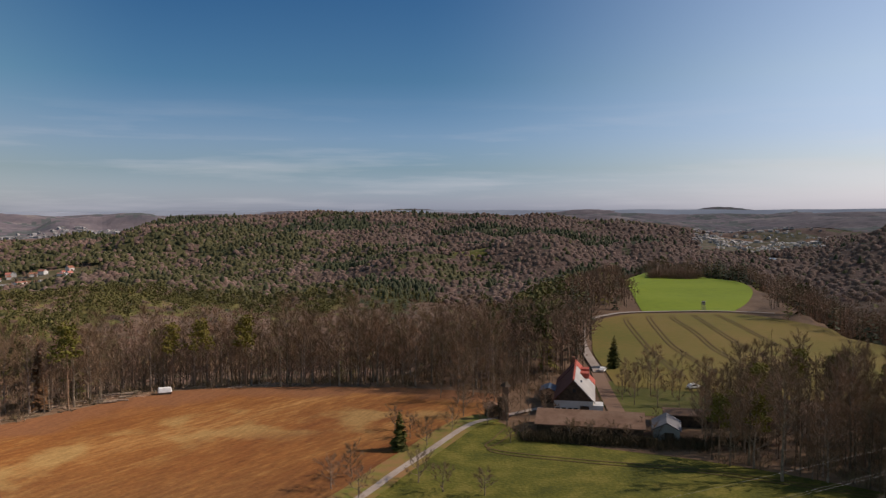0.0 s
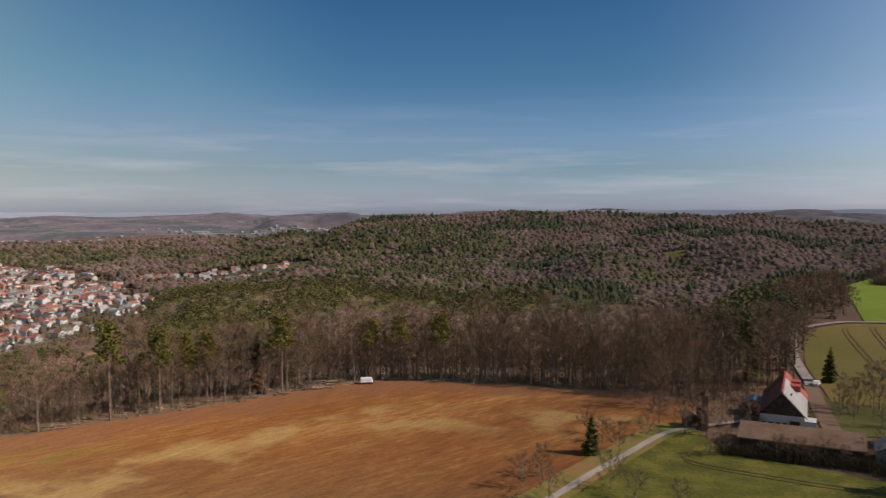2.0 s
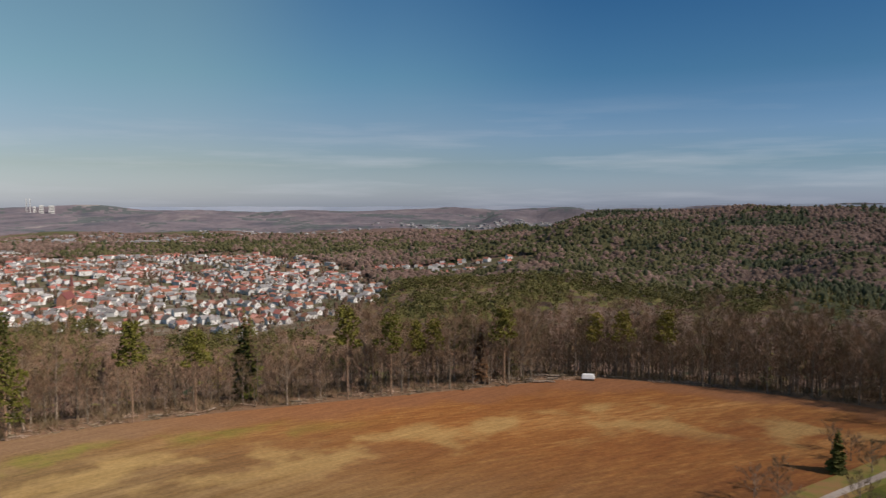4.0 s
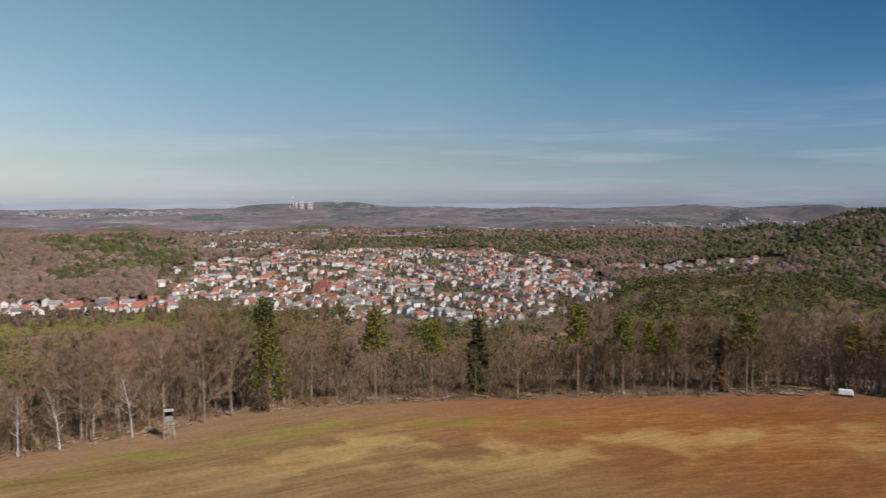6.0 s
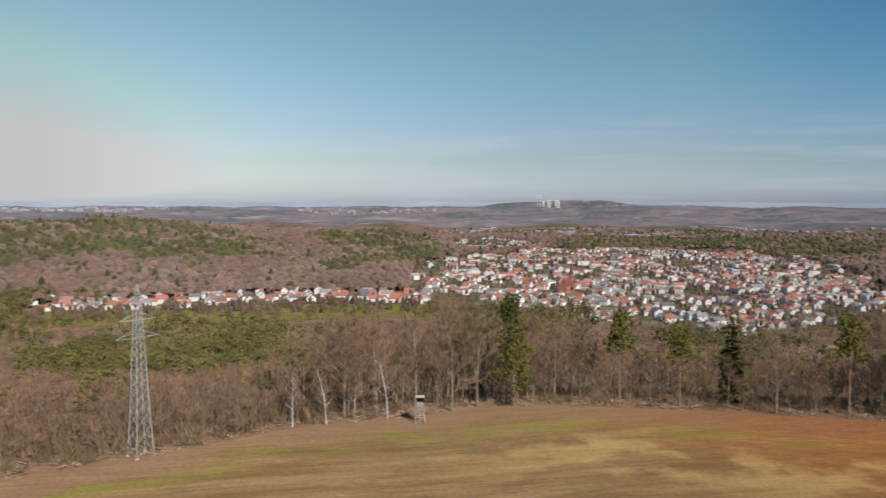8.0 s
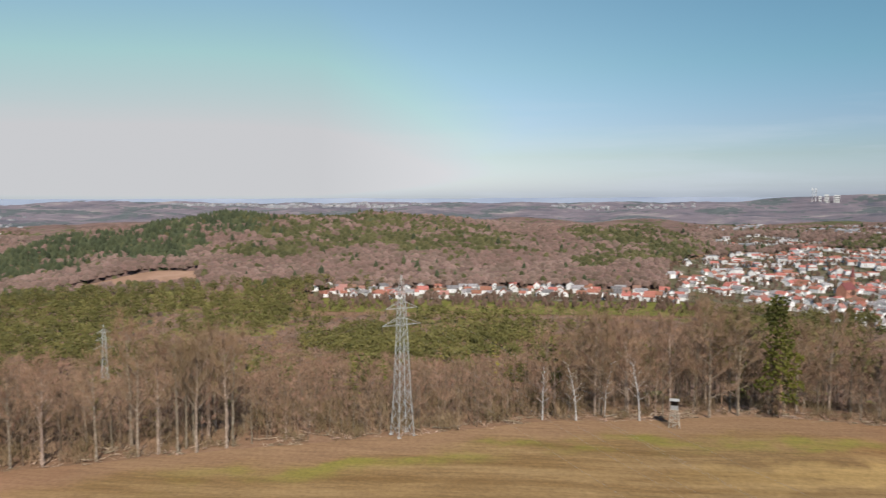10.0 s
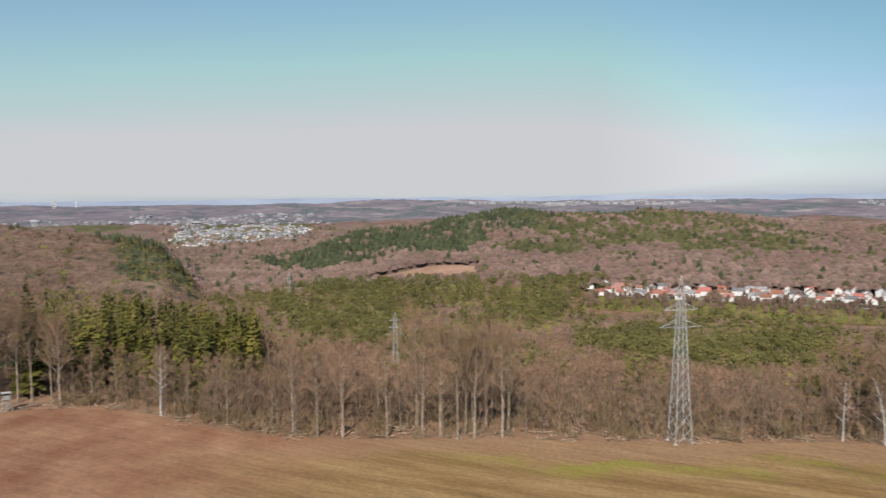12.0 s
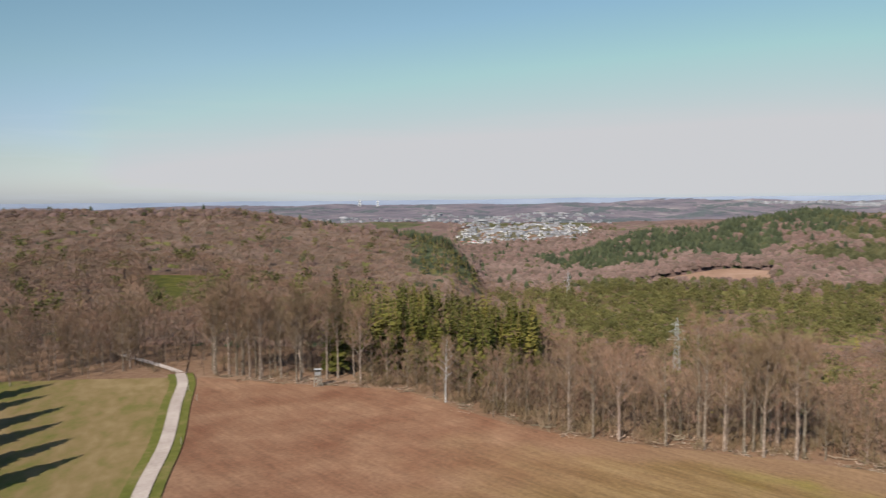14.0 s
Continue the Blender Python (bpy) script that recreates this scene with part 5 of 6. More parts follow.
for i, (x, y, z, turn, size) in enumerate(pts[:270]):
    m = pose(x, y, z, 0, 0, math.degrees(turn)) 
    if i < len(MODELS):
        MODELS[i].matrix_basis = m
    else:
        copy_thing(MODELS[rs.randint(len(MODELS))], m).scale = (size,) * 3
rest = pts[270:]
red = (rs.rand(len(rest)) < 0.62) & (np.hypot(rest[:, 0], rest[:, 1]) < 2100)
protos = [gable(9, 12, 5.6, 3.4), gable(8.5, 10, 5.8, 3.6), gable(10, 16, 6.2, 3.2), gable(8, 9, 5.2, 2.8), gable(11, 20, 7, 1.2)]
scatter("town_houses", protos, rest[red], [M_WHITEWALLS, M_REDTILES], "white houses with red tiled roofs filling the valley town", "houses")
scatter("town_houses", protos, rest[~red], [M_WHITEWALLS, M_GREYTILES], "white houses with grey roofs filling the valley town", "houses")

for a, n, f in TOWN:
    strip("town_ground", [bearing(q, u) for q, u in zip(a, n)], [bearing(q, u) for q, u in zip(a, f)], M_TOWN, 0.25, 60, 30, "gardens and streets between the houses", "ground")
# trees between the houses
def garden_tree(seed):
    """A full round crown of twigs over a short trunk."""
    rs = np.random.RandomState(seed)
    wood, crown = Build(), Build()
    wood.tube([[0, 0, 0], [0, 0, 5]], [0.25, 0.15], 3)
    mound(rs, crown, 2.1, 3.0, 8.6)
    d = unit(rs.normal(size=(22, 3)) + [0, 0, 0.4])
    crown.tris(slivers(rs, np.array([0, 0, 5.6]) + d * [2.0, 2.0, 2.6], unit(d + rs.normal(size=(22, 3)) * 0.4), rs.uniform(0.8, 1.9, 22), rs.uniform(0.25, 0.6, 22)))
    return wood.get(), crown.get()


x, y, az, r, rs = candidates(720, 2300, 14, 61, 24, 95)
green_gap = (az > 33) & (az < 69) & ((suburb(x, y, az, r) < 20) | (waves(x, y, 190, 37) > 0.62)) & (rs.rand(len(x)) < 0.75)
k = (in_town(az, r, 8) | ((az > 66) & (az < 94) & (r > 840) & (r < 965))) & (green_gap | (waves(x, y, 95, 30) > 0.42) | (waves(x, y, 38, 34) > 0.58) | (rs.rand(len(x)) < 0.2))
x, y = x[k], y[k]
g = (rs.rand(len(x)) < 0.3) | (waves(x, y, 60, 33) > 0.75)
scatter("garden_trees", [garden_tree(i + 70) for i in range(4)], rows(x[~g], y[~g], rs, 0.7, 1.25), [M_BARKS, M_CANOPY], "bare garden trees between the houses", "trees")
scatter("garden_conifers", [spruce_tree(i + 70, 16, 7, 5, 3, 0.24) for i in range(3)], rows(x[g], y[g], rs, 0.5, 1.1), [M_PINEBARK, M_FARSPRUCE], "dark conifers between the houses", "trees")
# trees along the foot of the village row
q = np.array([bearing(a, d) for a, d in zip(rs.uniform(66, 94, 420), rs.uniform(790, 872, 420))])
scatter("garden_trees", [garden_tree(i + 80) for i in range(4)], rows(q[:, 0], q[:, 1], rs, 0.5, 1.1), [M_BARKS, M_CANOPY], "bare trees on the meadow below the village", "trees")

# far sheds and settlements: long pale halls
def settle(name, groups, protos, size, across, label):
    out = []
    for az0, az1, r0, r1, n in groups:
        for i in range(n):
            a, q = rs.uniform(az0, az1), rs.uniform(r0, r1)
            out.append((*bearing(a, q), 0, radians(a) + 1.57 + rs.normal() * 0.25 if across else rs.uniform(0, 3.14), rs.uniform(*size) * q / 2500))
    out = np.array(out)
    out[:, 2] = height(out[:, 0], out[:, 1]) + np.where(np.hypot(out[:, 0], out[:, 1]) > 2985, 7, np.where(in_town(*polar(out[:, 0], out[:, 1])), -0.3, 6))
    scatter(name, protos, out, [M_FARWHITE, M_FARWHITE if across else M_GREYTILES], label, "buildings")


settle("far_halls", ((60.8, 64, 1850, 2000, 5), (38, 47, 2700, 2900, 9), (48.5, 54, 2330, 2480, 9), (28.5, 32, 3050, 3200, 7), (56, 66, 2450, 2650, 7), (115, 117, 1900, 2000, 3), (119, 123, 2500, 2650, 4), (92, 103, 4250, 4400, 10)),
       [gable(24, 64, 6.5, 0.8), gable(30, 46, 7.0, 0.8)], (0.5, 1.0), True, "long pale industrial halls beyond the town")
settle("far_houses", ((36, 48, 2650, 2950, 60), (47.5, 56, 2330, 2520, 60), (20, 29, 3000, 3300, 110), (29, 36, 3000, 3250, 30), (85, 103, 4200, 4420, 170), (66, 76, 3900, 4300, 60),
                      (112, 126, 2900, 3450, 150), (126, 134, 3000, 3300, 60), (-26, -17.5, 2200, 3000, 240), (48, 66, 2450, 2700, 160), (114, 123, 2000, 2900, 330)),
       [gable(9, 13, 6.5, 3), gable(10, 16, 7, 3.5), gable(12, 22, 8, 2)], (0.45, 0.8), False, "pale houses of far settlements")


def tower_block(x, y, w, d, h, paint, label):
    """A tall far building with floor bands."""
    root = new("tower_block")
    part("wall", boxes((0, 0, h / 2, w, d, h)), paint, root)
    for i in range(int(h / 9)):
        part("window_band", boxes((0, -d / 2, 5 + i * 9, w * 0.9, 0.4, 3)), M_GLASS, root)
    part("roof", boxes((0, 0, h + 0.8, w * 0.6, d * 0.6, 1.6)), M_WHITEWALL, root)
    root.matrix_basis = pose(x, y, float(height(x, y)) - 2, 0, 0, math.degrees(math.atan2(-x, y)))
    return tagged(root, label, "building", group="far towers")


for az, q, w, h in ((58.75, 4450, 4, 78), (58.55, 4450, 4, 78), (57.9, 4450, 20, 48), (57.3, 4450, 26, 48), (58.3, 4450, 12, 40), (121.6, 3000, 40, 18), (119.8, 3050, 26, 18), (116.6, 3050, 20, 26), (130.5, 4500, 14, 46), (129.2, 4500, 8, 42)):
    x, y = bearing(az, q)
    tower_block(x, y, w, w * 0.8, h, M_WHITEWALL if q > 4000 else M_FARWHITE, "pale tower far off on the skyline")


# ---- church in the town ----
M_SANDSTONE = mat("red_sandstone", [(0.30, 0.13, 0.09), (0.42, 0.22, 0.15)], 0.4, 0.9)
M_SLATE = mat("dark_red_slate", [(0.16, 0.05, 0.05), (0.22, 0.08, 0.07)], 0.5, 0.8)
church = new("church")
w, r_ = gable(17, 40, 15, 11)
part("wall", w, M_SANDSTONE, church), part("roof", r_, M_SLATE, church)
tower = part("tower", boxes((0, 24, 17, 6, 6, 34)), M_SANDSTONE, church)
b = Build()
b.tube([(0, 24, 34), (0, 24, 56)], [4.2, 0.1], 8)
part("spire", b.get(), M_SLATE, tower, "pointed dark spire")
for s_ in (-1, 1):
    part("louvre", boxes((s_ * 3.02, 24, 29, 0.15, 2.2, 3.5)), M_GLASS, tower)
for i in range(5):
    part("window", boxes((8.52, -15 + i * 7.5, 8, 0.2, 2, 6)), M_GLASS, church)
church.matrix_basis = pose(*CHURCH, float(height(*CHURCH)) - 0.5, 0, 0, 35) @ Matrix.Scale(0.68, 4)
tagged(church, "red sandstone church with a steep dark red roof among the houses", "church")

# ---- the farm ----
M_TIMBER = mat("dark_timber", [(0.05, 0.035, 0.025), (0.09, 0.06, 0.04), (0.13, 0.09, 0.06)], 1.0, 0.9, grain=(90, 4))
M_ETERNIT = mat("grey_fibre_roof", [(0.24, 0.235, 0.23), (0.32, 0.31, 0.30), (0.38, 0.37, 0.36)], 0.5, 0.7, big=5)
M_BARNROOF = mat("weathered_tile_roof", [(0.17, 0.095, 0.06), (0.25, 0.145, 0.095), (0.31, 0.20, 0.14)], 0.7, 0.9, big=6)
# red tiles darkened in the colour for the slope turned from the sun
M_SHADEROOF = mat("shade_dark_red_tiles", [(0.10, 0.04, 0.03), (0.16, 0.065, 0.05)], 0.7, 0.9)
M_REDROOF = mat("farm_red_tiles", [(0.28, 0.06, 0.04), (0.42, 0.10, 0.07)], 0.7, 0.8)
M_DARKGREY = mat("dark_sheet_roof", [(0.11, 0.11, 0.12), (0.17, 0.17, 0.18)], 0.5, 0.7)
M_CONCRETE = mat("grey_concrete", [(0.28, 0.27, 0.26), (0.40, 0.39, 0.37)], 0.4, 0.9, big=6)
M_BLUE = mat("blue_sheet_roof", [(0.03, 0.055, 0.09), (0.05, 0.08, 0.13)], 0.5, 0.5)
M_PLAIN = mat("white_paint", [(0.62, 0.62, 0.62), (0.78, 0.78, 0.78)], 0.8, 0.6)
M_WHITEFARM = mat("farm_white_render", [(0.55, 0.54, 0.52), (0.74, 0.73, 0.71)], 0.5, 0.9, big=4)
M_STEEL = mat("galvanised_steel", [(0.36, 0.37, 0.36), (0.48, 0.49, 0.47)], 0.6, 0.6, metal=0.2)


def slope(w, l, y0, h, rise, t=0.3, over=0.5):
    """One half of a pitched roof, to +x when w > 0."""
    s = 1 if w > 0 else -1
    a = abs(w)
    d = over * rise / a
    v = np.array([(0, y0, h + rise), (s * (a + over), y0, h - d), (s * (a + over), y0 + l, h - d), (0, y0 + l, h + rise)], float)
    v = np.vstack([v + [0, 0, t], v])
    f = [(0, 1, 2), (0, 2, 3), (4, 6, 5), (4, 7, 6), (0, 4, 5), (0, 5, 1), (1, 5, 6), (1, 6, 2), (2, 6, 7), (2, 7, 3), (3, 7, 4), (3, 4, 0)]
    return v, np.array(f)


def farmhouse():
    root = new("farmhouse")
    hw, e, rise = 5.2, 3.8, 5.5
    part("wall", boxes((0, 0, e / 2, 2 * hw, 27, e)), M_WHITEFARM, root)
    for y in (-13.5, 13.5):
        tri = np.array([(-hw, y, e), (hw, y, e), (0, y, e + rise), (-hw, y + 0.2, e), (hw, y + 0.2, e), (0, y + 0.2, e + rise)], float)
        part("gable_end", (tri, np.array([(0, 1, 2), (3, 5, 4), (0, 3, 4), (0, 4, 1), (1, 4, 5), (1, 5, 2), (2, 5, 3), (2, 3, 0)])), M_TIMBER, root, "dark weathered timber gable")
    part("roof_slope", slope(hw, 21, -14, e, rise), M_ETERNIT, root, "grey fibre sheet roof")
    # left slopes carry their shade in the tile colour
    part("roof_slope", slope(-hw, 21, -14, e, rise), M_SHADEROOF, root, "slope away from the sun, its shade painted as dark red-brown")
    part("tiled_slope", slope(hw, 7, 7.02, e + 0.1, rise + 0.1), M_REDROOF, root, "red tiled rear roof")
    part("tiled_slope", slope(-hw, 7, 7.02, e + 0.1, rise + 0.1), M_SHADEROOF, root, "slope away from the sun, its shade painted as dark red-brown")
    part("ridge", boxes((0, 0, e + rise + 0.3, 0.5, 28, 0.25)), M_REDROOF, root)
    part("chimney", boxes((-0.7, 12, e + rise + 0.7, 0.9, 0.9, 1.8)), M_BRICK, root)
    for y in (3.5, 9.5):
        dormer = part("dormer", boxes((2.6, y, 7.4, 2.6, 3.4, 1.5)), M_REDROOF, root, "red tiled dormer")
        part("window", boxes((3.92, y, 7.3, 0.08, 1.8, 0.9)), M_GLASS, dormer)
    part("window", boxes((0.2, -13.55, 6.6, 0.9, 0.15, 1.0)), M_GLASS, root)
    part("roof_light", boxes((1.9, -7, 7.75, 0.5, 2.4, 0.15)), M_GLASS, root)
    for x in (-4.2, -2.6, -0.9, 0.6):
        part("window", boxes((x, -13.55, 1.3, 1.1, 0.15, 1.2)), M_GLASS, root)
    part("door", boxes((2.9, -13.55, 1.25, 2.4, 0.15, 2.5)), M_TIMBER, root)
    part("lean_to", boxes((hw + 1.3, -11.5, 1.4, 2.6, 4.5, 2.8)), M_WHITEFARM, root, "low white lean-to")
    for y in (-6, -1, 4, 9):
        part("window", boxes((hw + 0.02, y, 2.0, 0.15, 1.4, 1.3)), M_GLASS, root)
    root.matrix_basis = pose(36.2, 220.5, float(height(36, 220)) - 0.2, 0, 0, -10.7)
    return tagged(root, "old farmhouse with white ground floor and steep grey-red roof", "farmhouse")


def barn():
    root = new("barn")
    (wv, wf), _ = gable(13, 25, 3.2, 2.0)
    part("wall", (wv, wf), M_TIMBER, root)
    part("roof_slope", slope(6.5, 26, -13, 3.2, 2.0, 0.25, 0.6), M_BARNROOF, root)
    part("roof_slope", slope(-6.5, 26, -13, 3.2, 2.0, 0.25, 0.6), M_BARNROOF, root)
    for y in (-9, -3, 3, 9):
        part("gate", boxes((6.53, y, 1.4, 0.12, 3.2, 2.7)), M_TIMBER, root)
    root.matrix_basis = pose(35, 190, float(height(35, 190)) - 0.1, 0, 0, -102)
    return tagged(root, "long low barn with a weathered brown tile roof", "barn")


def shed(x, y, turn, w, l, h, rise, roof, wall, label):
    root = new("shed")
    (wv, wf), (rv, rf) = gable(w, l, h, rise)
    part("wall", (wv, wf), wall, root), part("roof", (rv, rf), roof, root)
    part("door", boxes((w * 0.1, -l / 2 - 0.03, h * 0.42, w * 0.35, 0.1, h * 0.8)), M_TIMBER, root)
    root.matrix_basis = pose(x, y, float(height(x, y)) - 0.1, 0, 0, turn)
    return tagged(root, label, "shed")


farmhouse(), barn()
shed(52, 184, -15, 6, 9, 3.2, 1.6, M_DARKGREY, M_CONCRETE, "grey gabled shed beside the barn")
shed(62, 196, -100, 7, 14, 3.0, 0.8, M_BARNROOF, M_TIMBER, "low brown-roofed shed under trees")
shed(29.0, 222, -12, 4, 6, 3.6, 0.8, M_BLUE, M_TIMBER, "dark lean-to with a blue sheet roof")
shed(12, 203, 10, 4, 4, 2.8, 1.0, M_BARNROOF, M_TIMBER, "small dark timber hut by the track")

tower = new("farm_tower")
part("shaft", boxes((0, 0, 4.4, 1.6, 1.6, 8.8)), M_BARNROOF, tower, "reddish brick shaft")
b = Build()
b.tube([(0, 0, 8.8), (0, 0, 10.0)], [1.6, 0.1], 4)
part("cap", b.get(), M_TIMBER, tower)
part("side_bay", boxes((-1.4, -0.3, 3.0, 1.2, 1.4, 6.0)), M_TIMBER, tower, "dark timber side bay")
for z in (2.5, 5.0, 7.4):
    part("opening", boxes((0.82, 0, z, 0.1, 0.6, 1.0)), M_GLASS, tower)
tower.matrix_basis = pose(15, 201, float(height(15, 201)), 0, 0, -8)
tagged(tower, "narrow brick and timber tower beside the farm entrance", "tower")


def car(x, y, turn, paint, label):
    root = new("car")
    b = Build()
    v = np.array([(-2.1, 0.35), (2.1, 0.35), (2.1, 0.85), (1.1, 0.95), (0.6, 1.45), (-1.3, 1.45), (-1.9, 0.95), (-2.1, 0.85)])
    n = len(v)
    P = np.vstack([np.column_stack([v[:, 0], np.full(n, s * 0.85), v[:, 1]]) for s in (-1, 1)])
    f = [(i, (i + 1) % n, n + (i + 1) % n) for i in range(n)] + [(i, n + (i + 1) % n, n + i) for i in range(n)]
    f += [(0, i + 1, i) for i in range(1, n - 1)] + [(n, n + i, n + i + 1) for i in range(1, n - 1)]
    part("body", (P, np.array(f)), paint, root)
    for s in (-1, 1):
        part("window", boxes((-0.35, s * 0.86, 1.17, 1.7, 0.03, 0.4)), M_GLASS, root)
        for xx in (-1.3, 1.3):
            b = Build()
            b.tube([(xx, s * 0.7, 0.32), (xx, s * 0.9, 0.32)], [0.32, 0.32], 10)
            wheel = part("wheel", b.get(), M_GLASS, root)
            b = Build()
            b.tube([(xx, s * 0.86, 0.32), (xx, s * 0.92, 0.32)], [0.2, 0.17], 8)
            part("rim", b.get(), M_STEEL, wheel)
    root.matrix_basis = pose(x, y, float(height(x, y)) + 0.3, 0, 0, turn)
    return tagged(root, label, "car")


car(75, 236, 20, M_PLAIN, "white car parked in the farm garden")
car(52, 260, 70, M_PLAIN, "white car standing beside the farm road")

# hedge before the barn
x = np.concatenate([rs.uniform(18, 47, 330), rs.uniform(47, 72, 120)])
y = np.where(x < 47, 184 - (x - 18) * 0.21 - rs.uniform(-1.2, 1.6, 450), 177 - rs.uniform(-3, 3, 450))
scatter("hedge", [bush(i + 30, 40, 2.9, 1.3) for i in range(4)], rows(x, y, rs, 0.6, 1.15), [M_BARKS, mat("hedge_twigs", [(0.06, 0.045, 0.025), (0.10, 0.075, 0.04)], 0.3, 1, tone="tone")], "dark leafless hedge before the barn", "hedge")

# white wrapped load at the wood's edge, with logs round it
load = new("covered_load")
b = bmesh.new()
bmesh.ops.create_cube(b, size=1)
for v in b.verts:
    v.co = Vector((v.co.x * 4.2 * (0.86 if v.co.z > 0 else 1), v.co.y * 2.2 * (0.7 if v.co.z > 0 else 1), v.co.z * 1.5 + 1.25))
bmesh.ops.bevel(b, geom=b.edges[:], offset=0.35, segments=3, affect="EDGES", profile=0.6)
me = bpy.data.meshes.new("tarpaulin")
b.to_mesh(me), b.free()
me.materials.append(M_PLAIN)
part("tarpaulin", me, None, load, "white sheet drawn over the load")
part("pallet", boxes((0, 0, 0.3, 3.8, 2.0, 0.6)), M_TIMBER, load)
load.matrix_basis = pose(-84, 229, float(height(-84, 229)) + 0.2, 0, 0, 22)
tagged(load, "white sheet-covered load standing at the wood's edge", "load")


def log(x, y, turn, ln, r0):
    root = new("log")
    b = Build()
    b.tube([(-ln / 2, 0, r0), (0, 0, r0 * 1.05), (ln / 2, 0, r0)], [r0, r0 * 0.95, r0 * 0.85], 8)
    part("bark", b.get(), M_BARK, root)
    b = Build()
    for s in (-1, 1):
        b.tube([(s * ln / 2, 0, r0), (s * (ln / 2 + 0.02), 0, r0)], [r0 * 0.84, 0.01], 8)
    part("cut_end", b.get(), M_PLAINWOOD, root, "pale sawn end")
    root.matrix_basis = pose(x, y, float(height(x, y)) + 0.3, 0, 0, turn)
    return tagged(root, "felled log lying at the field's edge", "log", group="felled logs")


M_PLAINWOOD = mat("sawn_wood", [(0.45, 0.33, 0.2), (0.55, 0.42, 0.27)], 2, 0.9)
for i in range(16):
    log(-90 - rs.uniform(0, 16), 227 - rs.uniform(-3, 9) + 0, rs.uniform(-10, 60), rs.uniform(2, 6), rs.uniform(0.16, 0.32))
for i in range(14):
    j = rs.randint(40, 100)
    p = EDGE_C[j] + OUT[j] * rs.uniform(1, 5)
    log(p[0], p[1], rs.uniform(0, 180), rs.uniform(1.5, 5), rs.uniform(0.12, 0.25))


def high_seat(x, y, turn, h, label):
    """Raised hide on braced legs with a ladder."""
    root = new("high_seat")
    c = [(-1, -1), (1, -1), (1, 1), (-1, 1)]
    bot, top = 1.25, 0.8
    for a, b_ in c:
        part("leg", beams([((a * bot, b_ * bot, 0), (a * top, b_ * top, h * 0.66))], 0.16), M_DEADWOODY, root)
    for i in range(4):
        (a, b_), (d, e) = c[i], c[(i + 1) % 4]
        for k in range(3):
            z0, z1 = h * 0.66 * k / 3, h * 0.66 * (k + 1) / 3
            w0, w1 = bot + (top - bot) * k / 3, bot + (top - bot) * (k + 1) / 3
            part("brace", beams([((a * w0, b_ * w0, z0), (d * w1, e * w1, z1)), ((a * w1, b_ * w1, z1), (d * w1, e * w1, z1))], 0.11), M_DEADWOODY, root)
    part("floor", boxes((0, 0, h * 0.66, 2.0, 2.0, 0.12)), M_DEADWOODY, root)
    z = h * 0.66
    part("cabin_front", boxes((0, -0.9, z + 0.55, 1.9, 0.06, 1.0)), M_CONCRETE, root, "pale grey boarded front")
    for s in (-1, 1):
        part("cabin_side", boxes((s * 0.92, 0, z + 0.75, 0.06, 1.8, 1.4)), M_CONCRETE, root)
        part("post", boxes((s * 0.9, -0.9, z + 1.0, 0.1, 0.1, 1.9)), M_TIMBER, root)
    part("cabin_back", boxes((0, 0.9, z + 0.95, 1.9, 0.06, 1.8)), M_TIMBER, root)
    part("roof", boxes((0, 0, h - 0.06, 2.3, 2.4, 0.12)), M_CONCRETE, root, "flat pale sheet roof")
    part("ladder", beams([((-0.3, -2.2, 0), (-0.3, -1.0, z)), ((0.3, -2.2, 0), (0.3, -1.0, z))] + [((-0.3, -2.2 + 1.2 * k / 8, z * k / 8), (0.3, -2.2 + 1.2 * k / 8, z * k / 8)) for k in range(1, 8)], 0.09), M_DEADWOODY, root)
    root.matrix_basis = pose(x, y, float(height(x, y)) + 0.2, 0, 0, turn)
    return tagged(root, label, "high seat")


M_DEADWOODY = mat("weathered_poles", [(0.32, 0.28, 0.22), (0.45, 0.41, 0.34)], 1.5, 0.95)
high_seat(-177, 74, 67, 6.6, "wooden raised hide on braced poles with a pale cabin")
high_seat(-167, -160, 134, 5.0, "small raised hide with a white box cabin at the wood's edge")
high_seat(138, 420, -18, 5.0, "small raised hide on the field's crest")

# marker posts beside the track
for x, y in ((-109, -147), (-136, -176), (-141, -186), (-60, 110)):
    root = new("marker_post")
    part("post", boxes((0, 0, 0.9, 0.12, 0.12, 1.8)), M_DEADWOODY, root)
    root.matrix_basis = pose(x, y, float(height(x, y)) + 0.2)
    tagged(root, "slim wooden marker post beside the track", "post")


# ---- pylons and wires ----
ARMS = ((33.2, 3.1), (29.6, 4.1), (25.8, 5.0))


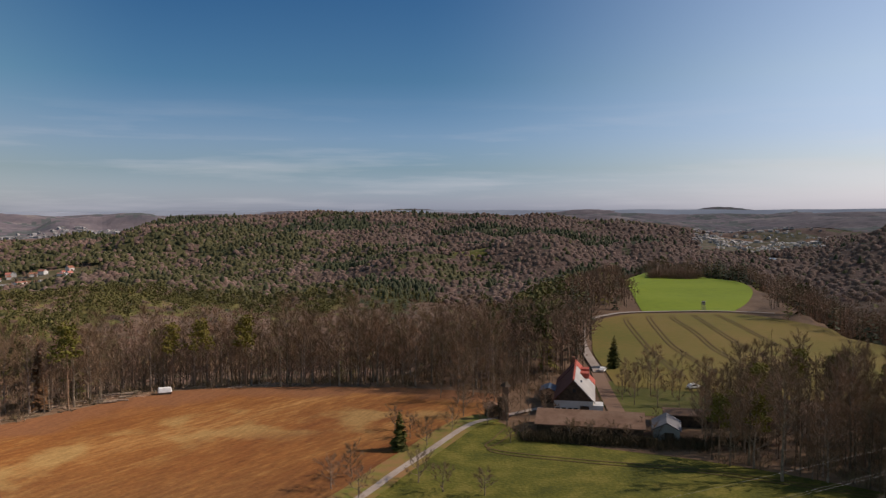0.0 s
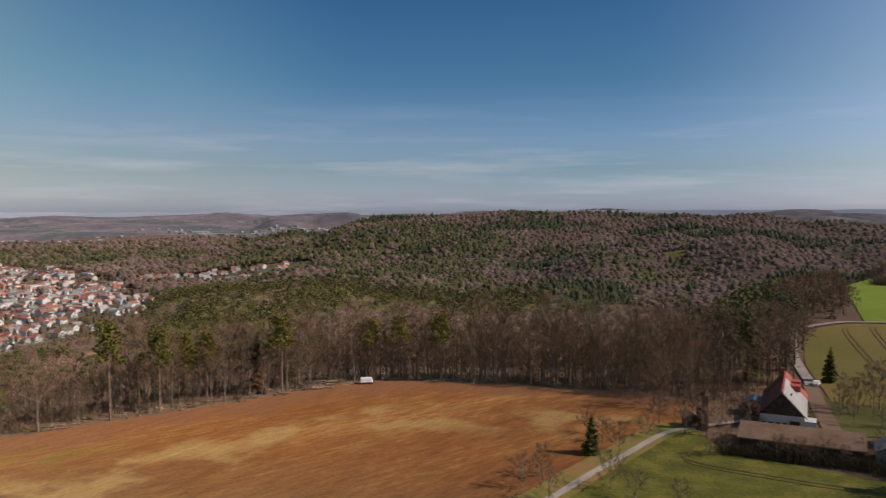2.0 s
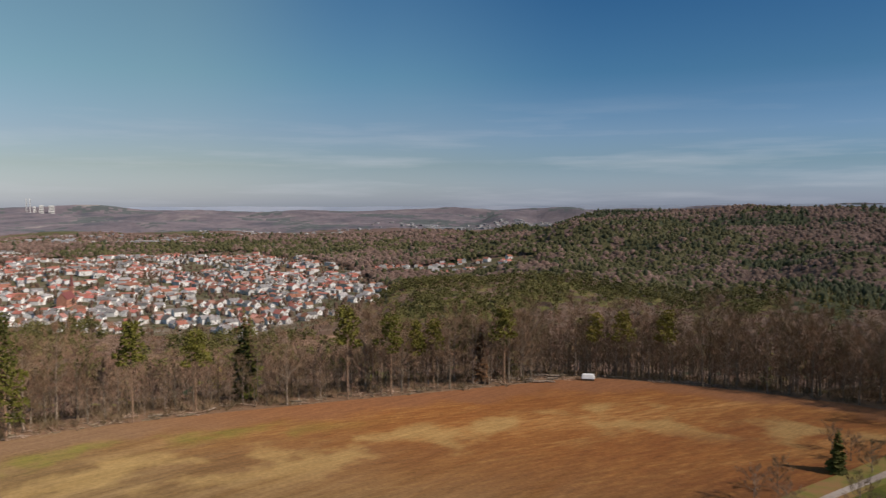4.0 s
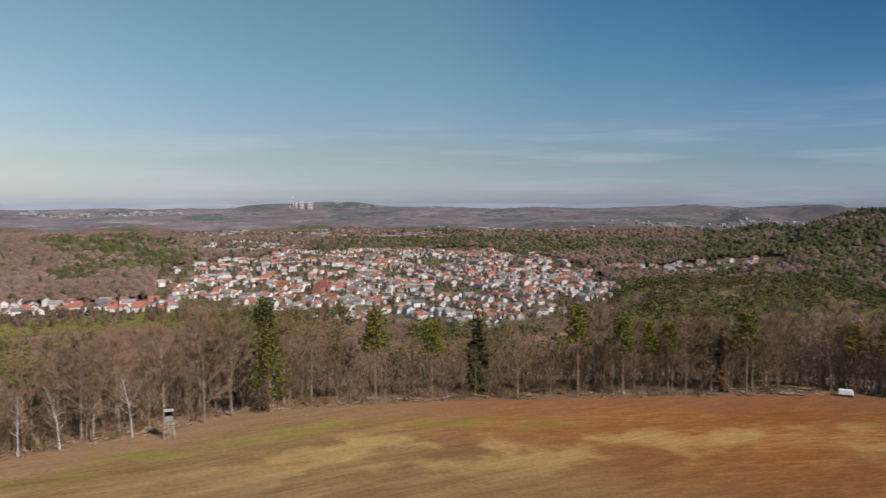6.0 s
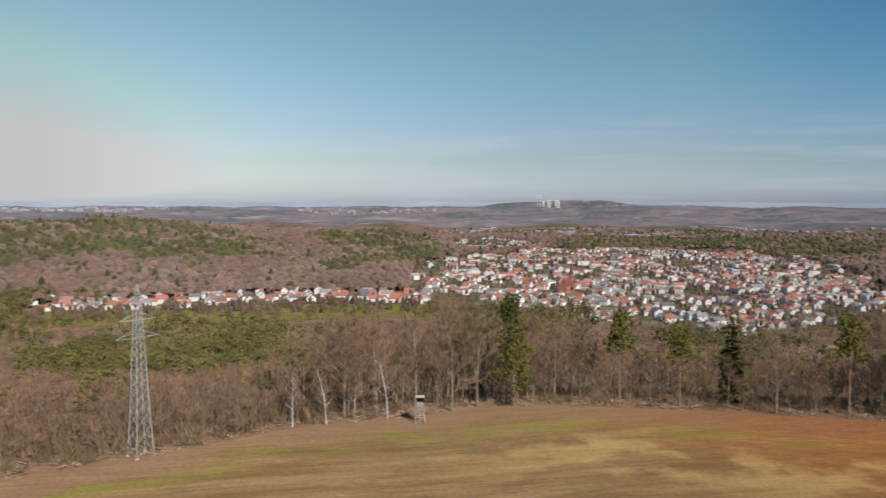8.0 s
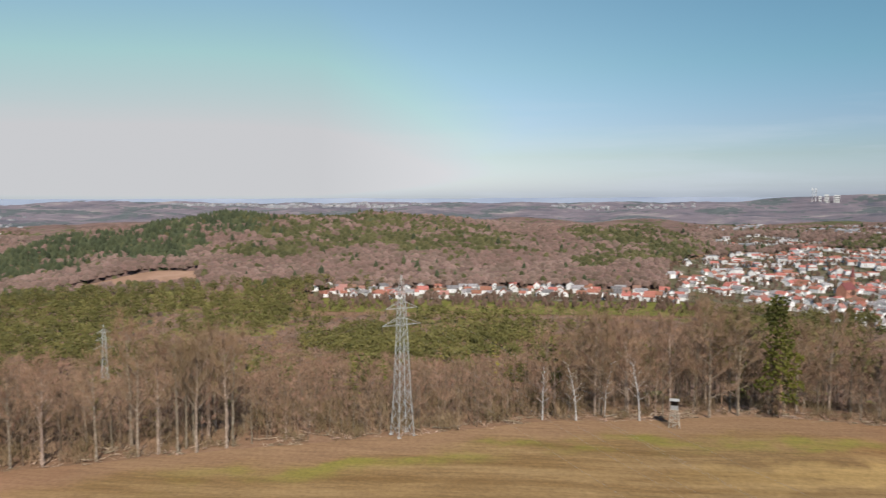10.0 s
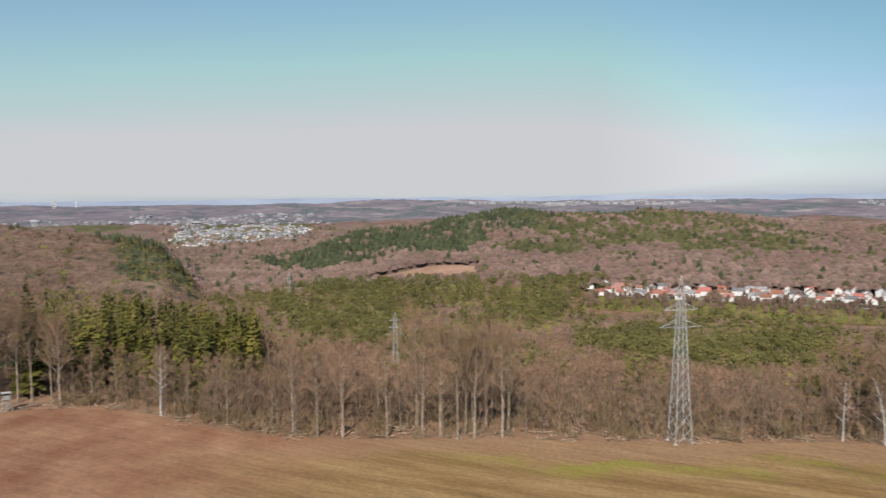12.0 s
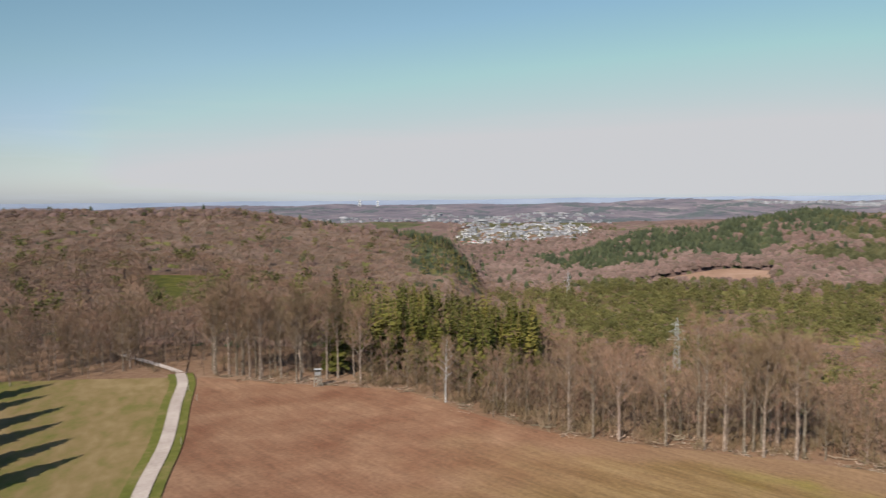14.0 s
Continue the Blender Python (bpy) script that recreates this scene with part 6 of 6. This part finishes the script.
def pylon(x, y, turn, size, label):
    root = new("pylon")

    def half(z):
        return np.interp(z, [0, 10, 25, 34, 37.2], [2.0, 1.45, 0.92, 0.55, 0.06])
    levels = [0, 3.6, 7, 10, 12.6, 15, 17.2, 19.3, 21.3, 23.2, 25.0, 26.8, 28.6, 30.4, 32.2, 34.0]
    c = [(-1, -1), (1, -1), (1, 1), (-1, 1)]
    for a, b_ in c:
        b = Build()
        zs = np.array([0, 10, 25, 34, 37.2])
        b.tube(np.column_stack([a * half(zs), b_ * half(zs), zs]), [0.10, 0.09, 0.08, 0.06, 0.04], 4)
        part("leg", b.get(), M_STEEL, root)
    for i in range(4):
        (a, b_), (d, e) = c[i], c[(i + 1) % 4]
        bars = []
        for z0, z1 in zip(levels, levels[1:]):
            w0, w1 = half(z0), half(z1)
            bars += [((a * w0, b_ * w0, z0), (d * w1, e * w1, z1)), ((d * w0, e * w0, z0), (a * w1, b_ * w1, z1))]
        for z in (10, 25.8, 29.6, 33.2):
            w = half(z)
            bars.append(((a * w, b_ * w, z), (d * w, e * w, z)))
        part("bracing", beams(bars, 0.075), M_STEEL, root)
    for z, w in ARMS:
        for s in (-1, 1):
            h = half(z)
            tip = (s * w, 0, z)
            up = half(z + 1.5)
            part("crossarm", beams([((s * h, h, z), tip), ((s * h, -h, z), tip), ((s * up, up, z + 1.5), tip), ((s * up, -up, z + 1.5), tip), ((s * (h + w) / 2, h / 2, z), (s * (h + w) / 2, -h / 2, z))], 0.09), M_STEEL, root)
            part("insulator", beams([(tip, (s * w, 0, z - 1.5))], 0.16, 6), M_GLASS, root)
    for a, b_ in c:
        part("footing", boxes((a * 2.0, b_ * 2.0, -0.1, 0.7, 0.7, 0.8)), M_CONCRETE, root)
    root.matrix_basis = pose(x, y, float(height(x, y)), 0, 0, turn) @ Matrix.Scale(size, 4)
    return tagged(root, label, "pylon", group="power line pylons")


LINE = [(123, 121, -69), (-177, 9, -65), (-385, -123, -57), (-760, -360, -57)]
for x, y, turn in LINE:
    pylon(x, y, turn, 1.0, "grey steel lattice pylon with three pairs of arms")


M_CABLE = mat("weathered_aluminium", [(0.2, 0.2, 0.2), (0.27, 0.27, 0.27)], 0.5, 0.6)


def wire(p, q, sag):
    u = np.linspace(0, 1, 33)[:, None]
    path = np.array(p) * (1 - u) + np.array(q) * u - np.array([0, 0, 1]) * sag * 4 * u * (1 - u)
    b = Build()
    b.tube(path, np.full(33, 0.009), 4)
    root = tagged(new("power_line", mesh("power_line", *b.get(), [M_CABLE])), "thin aluminium conductor hung between pylons", "cable", group="power lines")
    return root


for (x0, y0, t0), (x1, y1, t1) in zip(LINE, LINE[1:]):
    for z, w in ARMS:
        for s in (-1, 1):
            ends = []
            for x, y, t in ((x0, y0, t0), (x1, y1, t1)):
                a = radians(t)
                ends.append((x + s * w * math.cos(a), y + s * w * math.sin(a), float(height(x, y)) + z - 1.5))
            wire(*ends, 11.0)
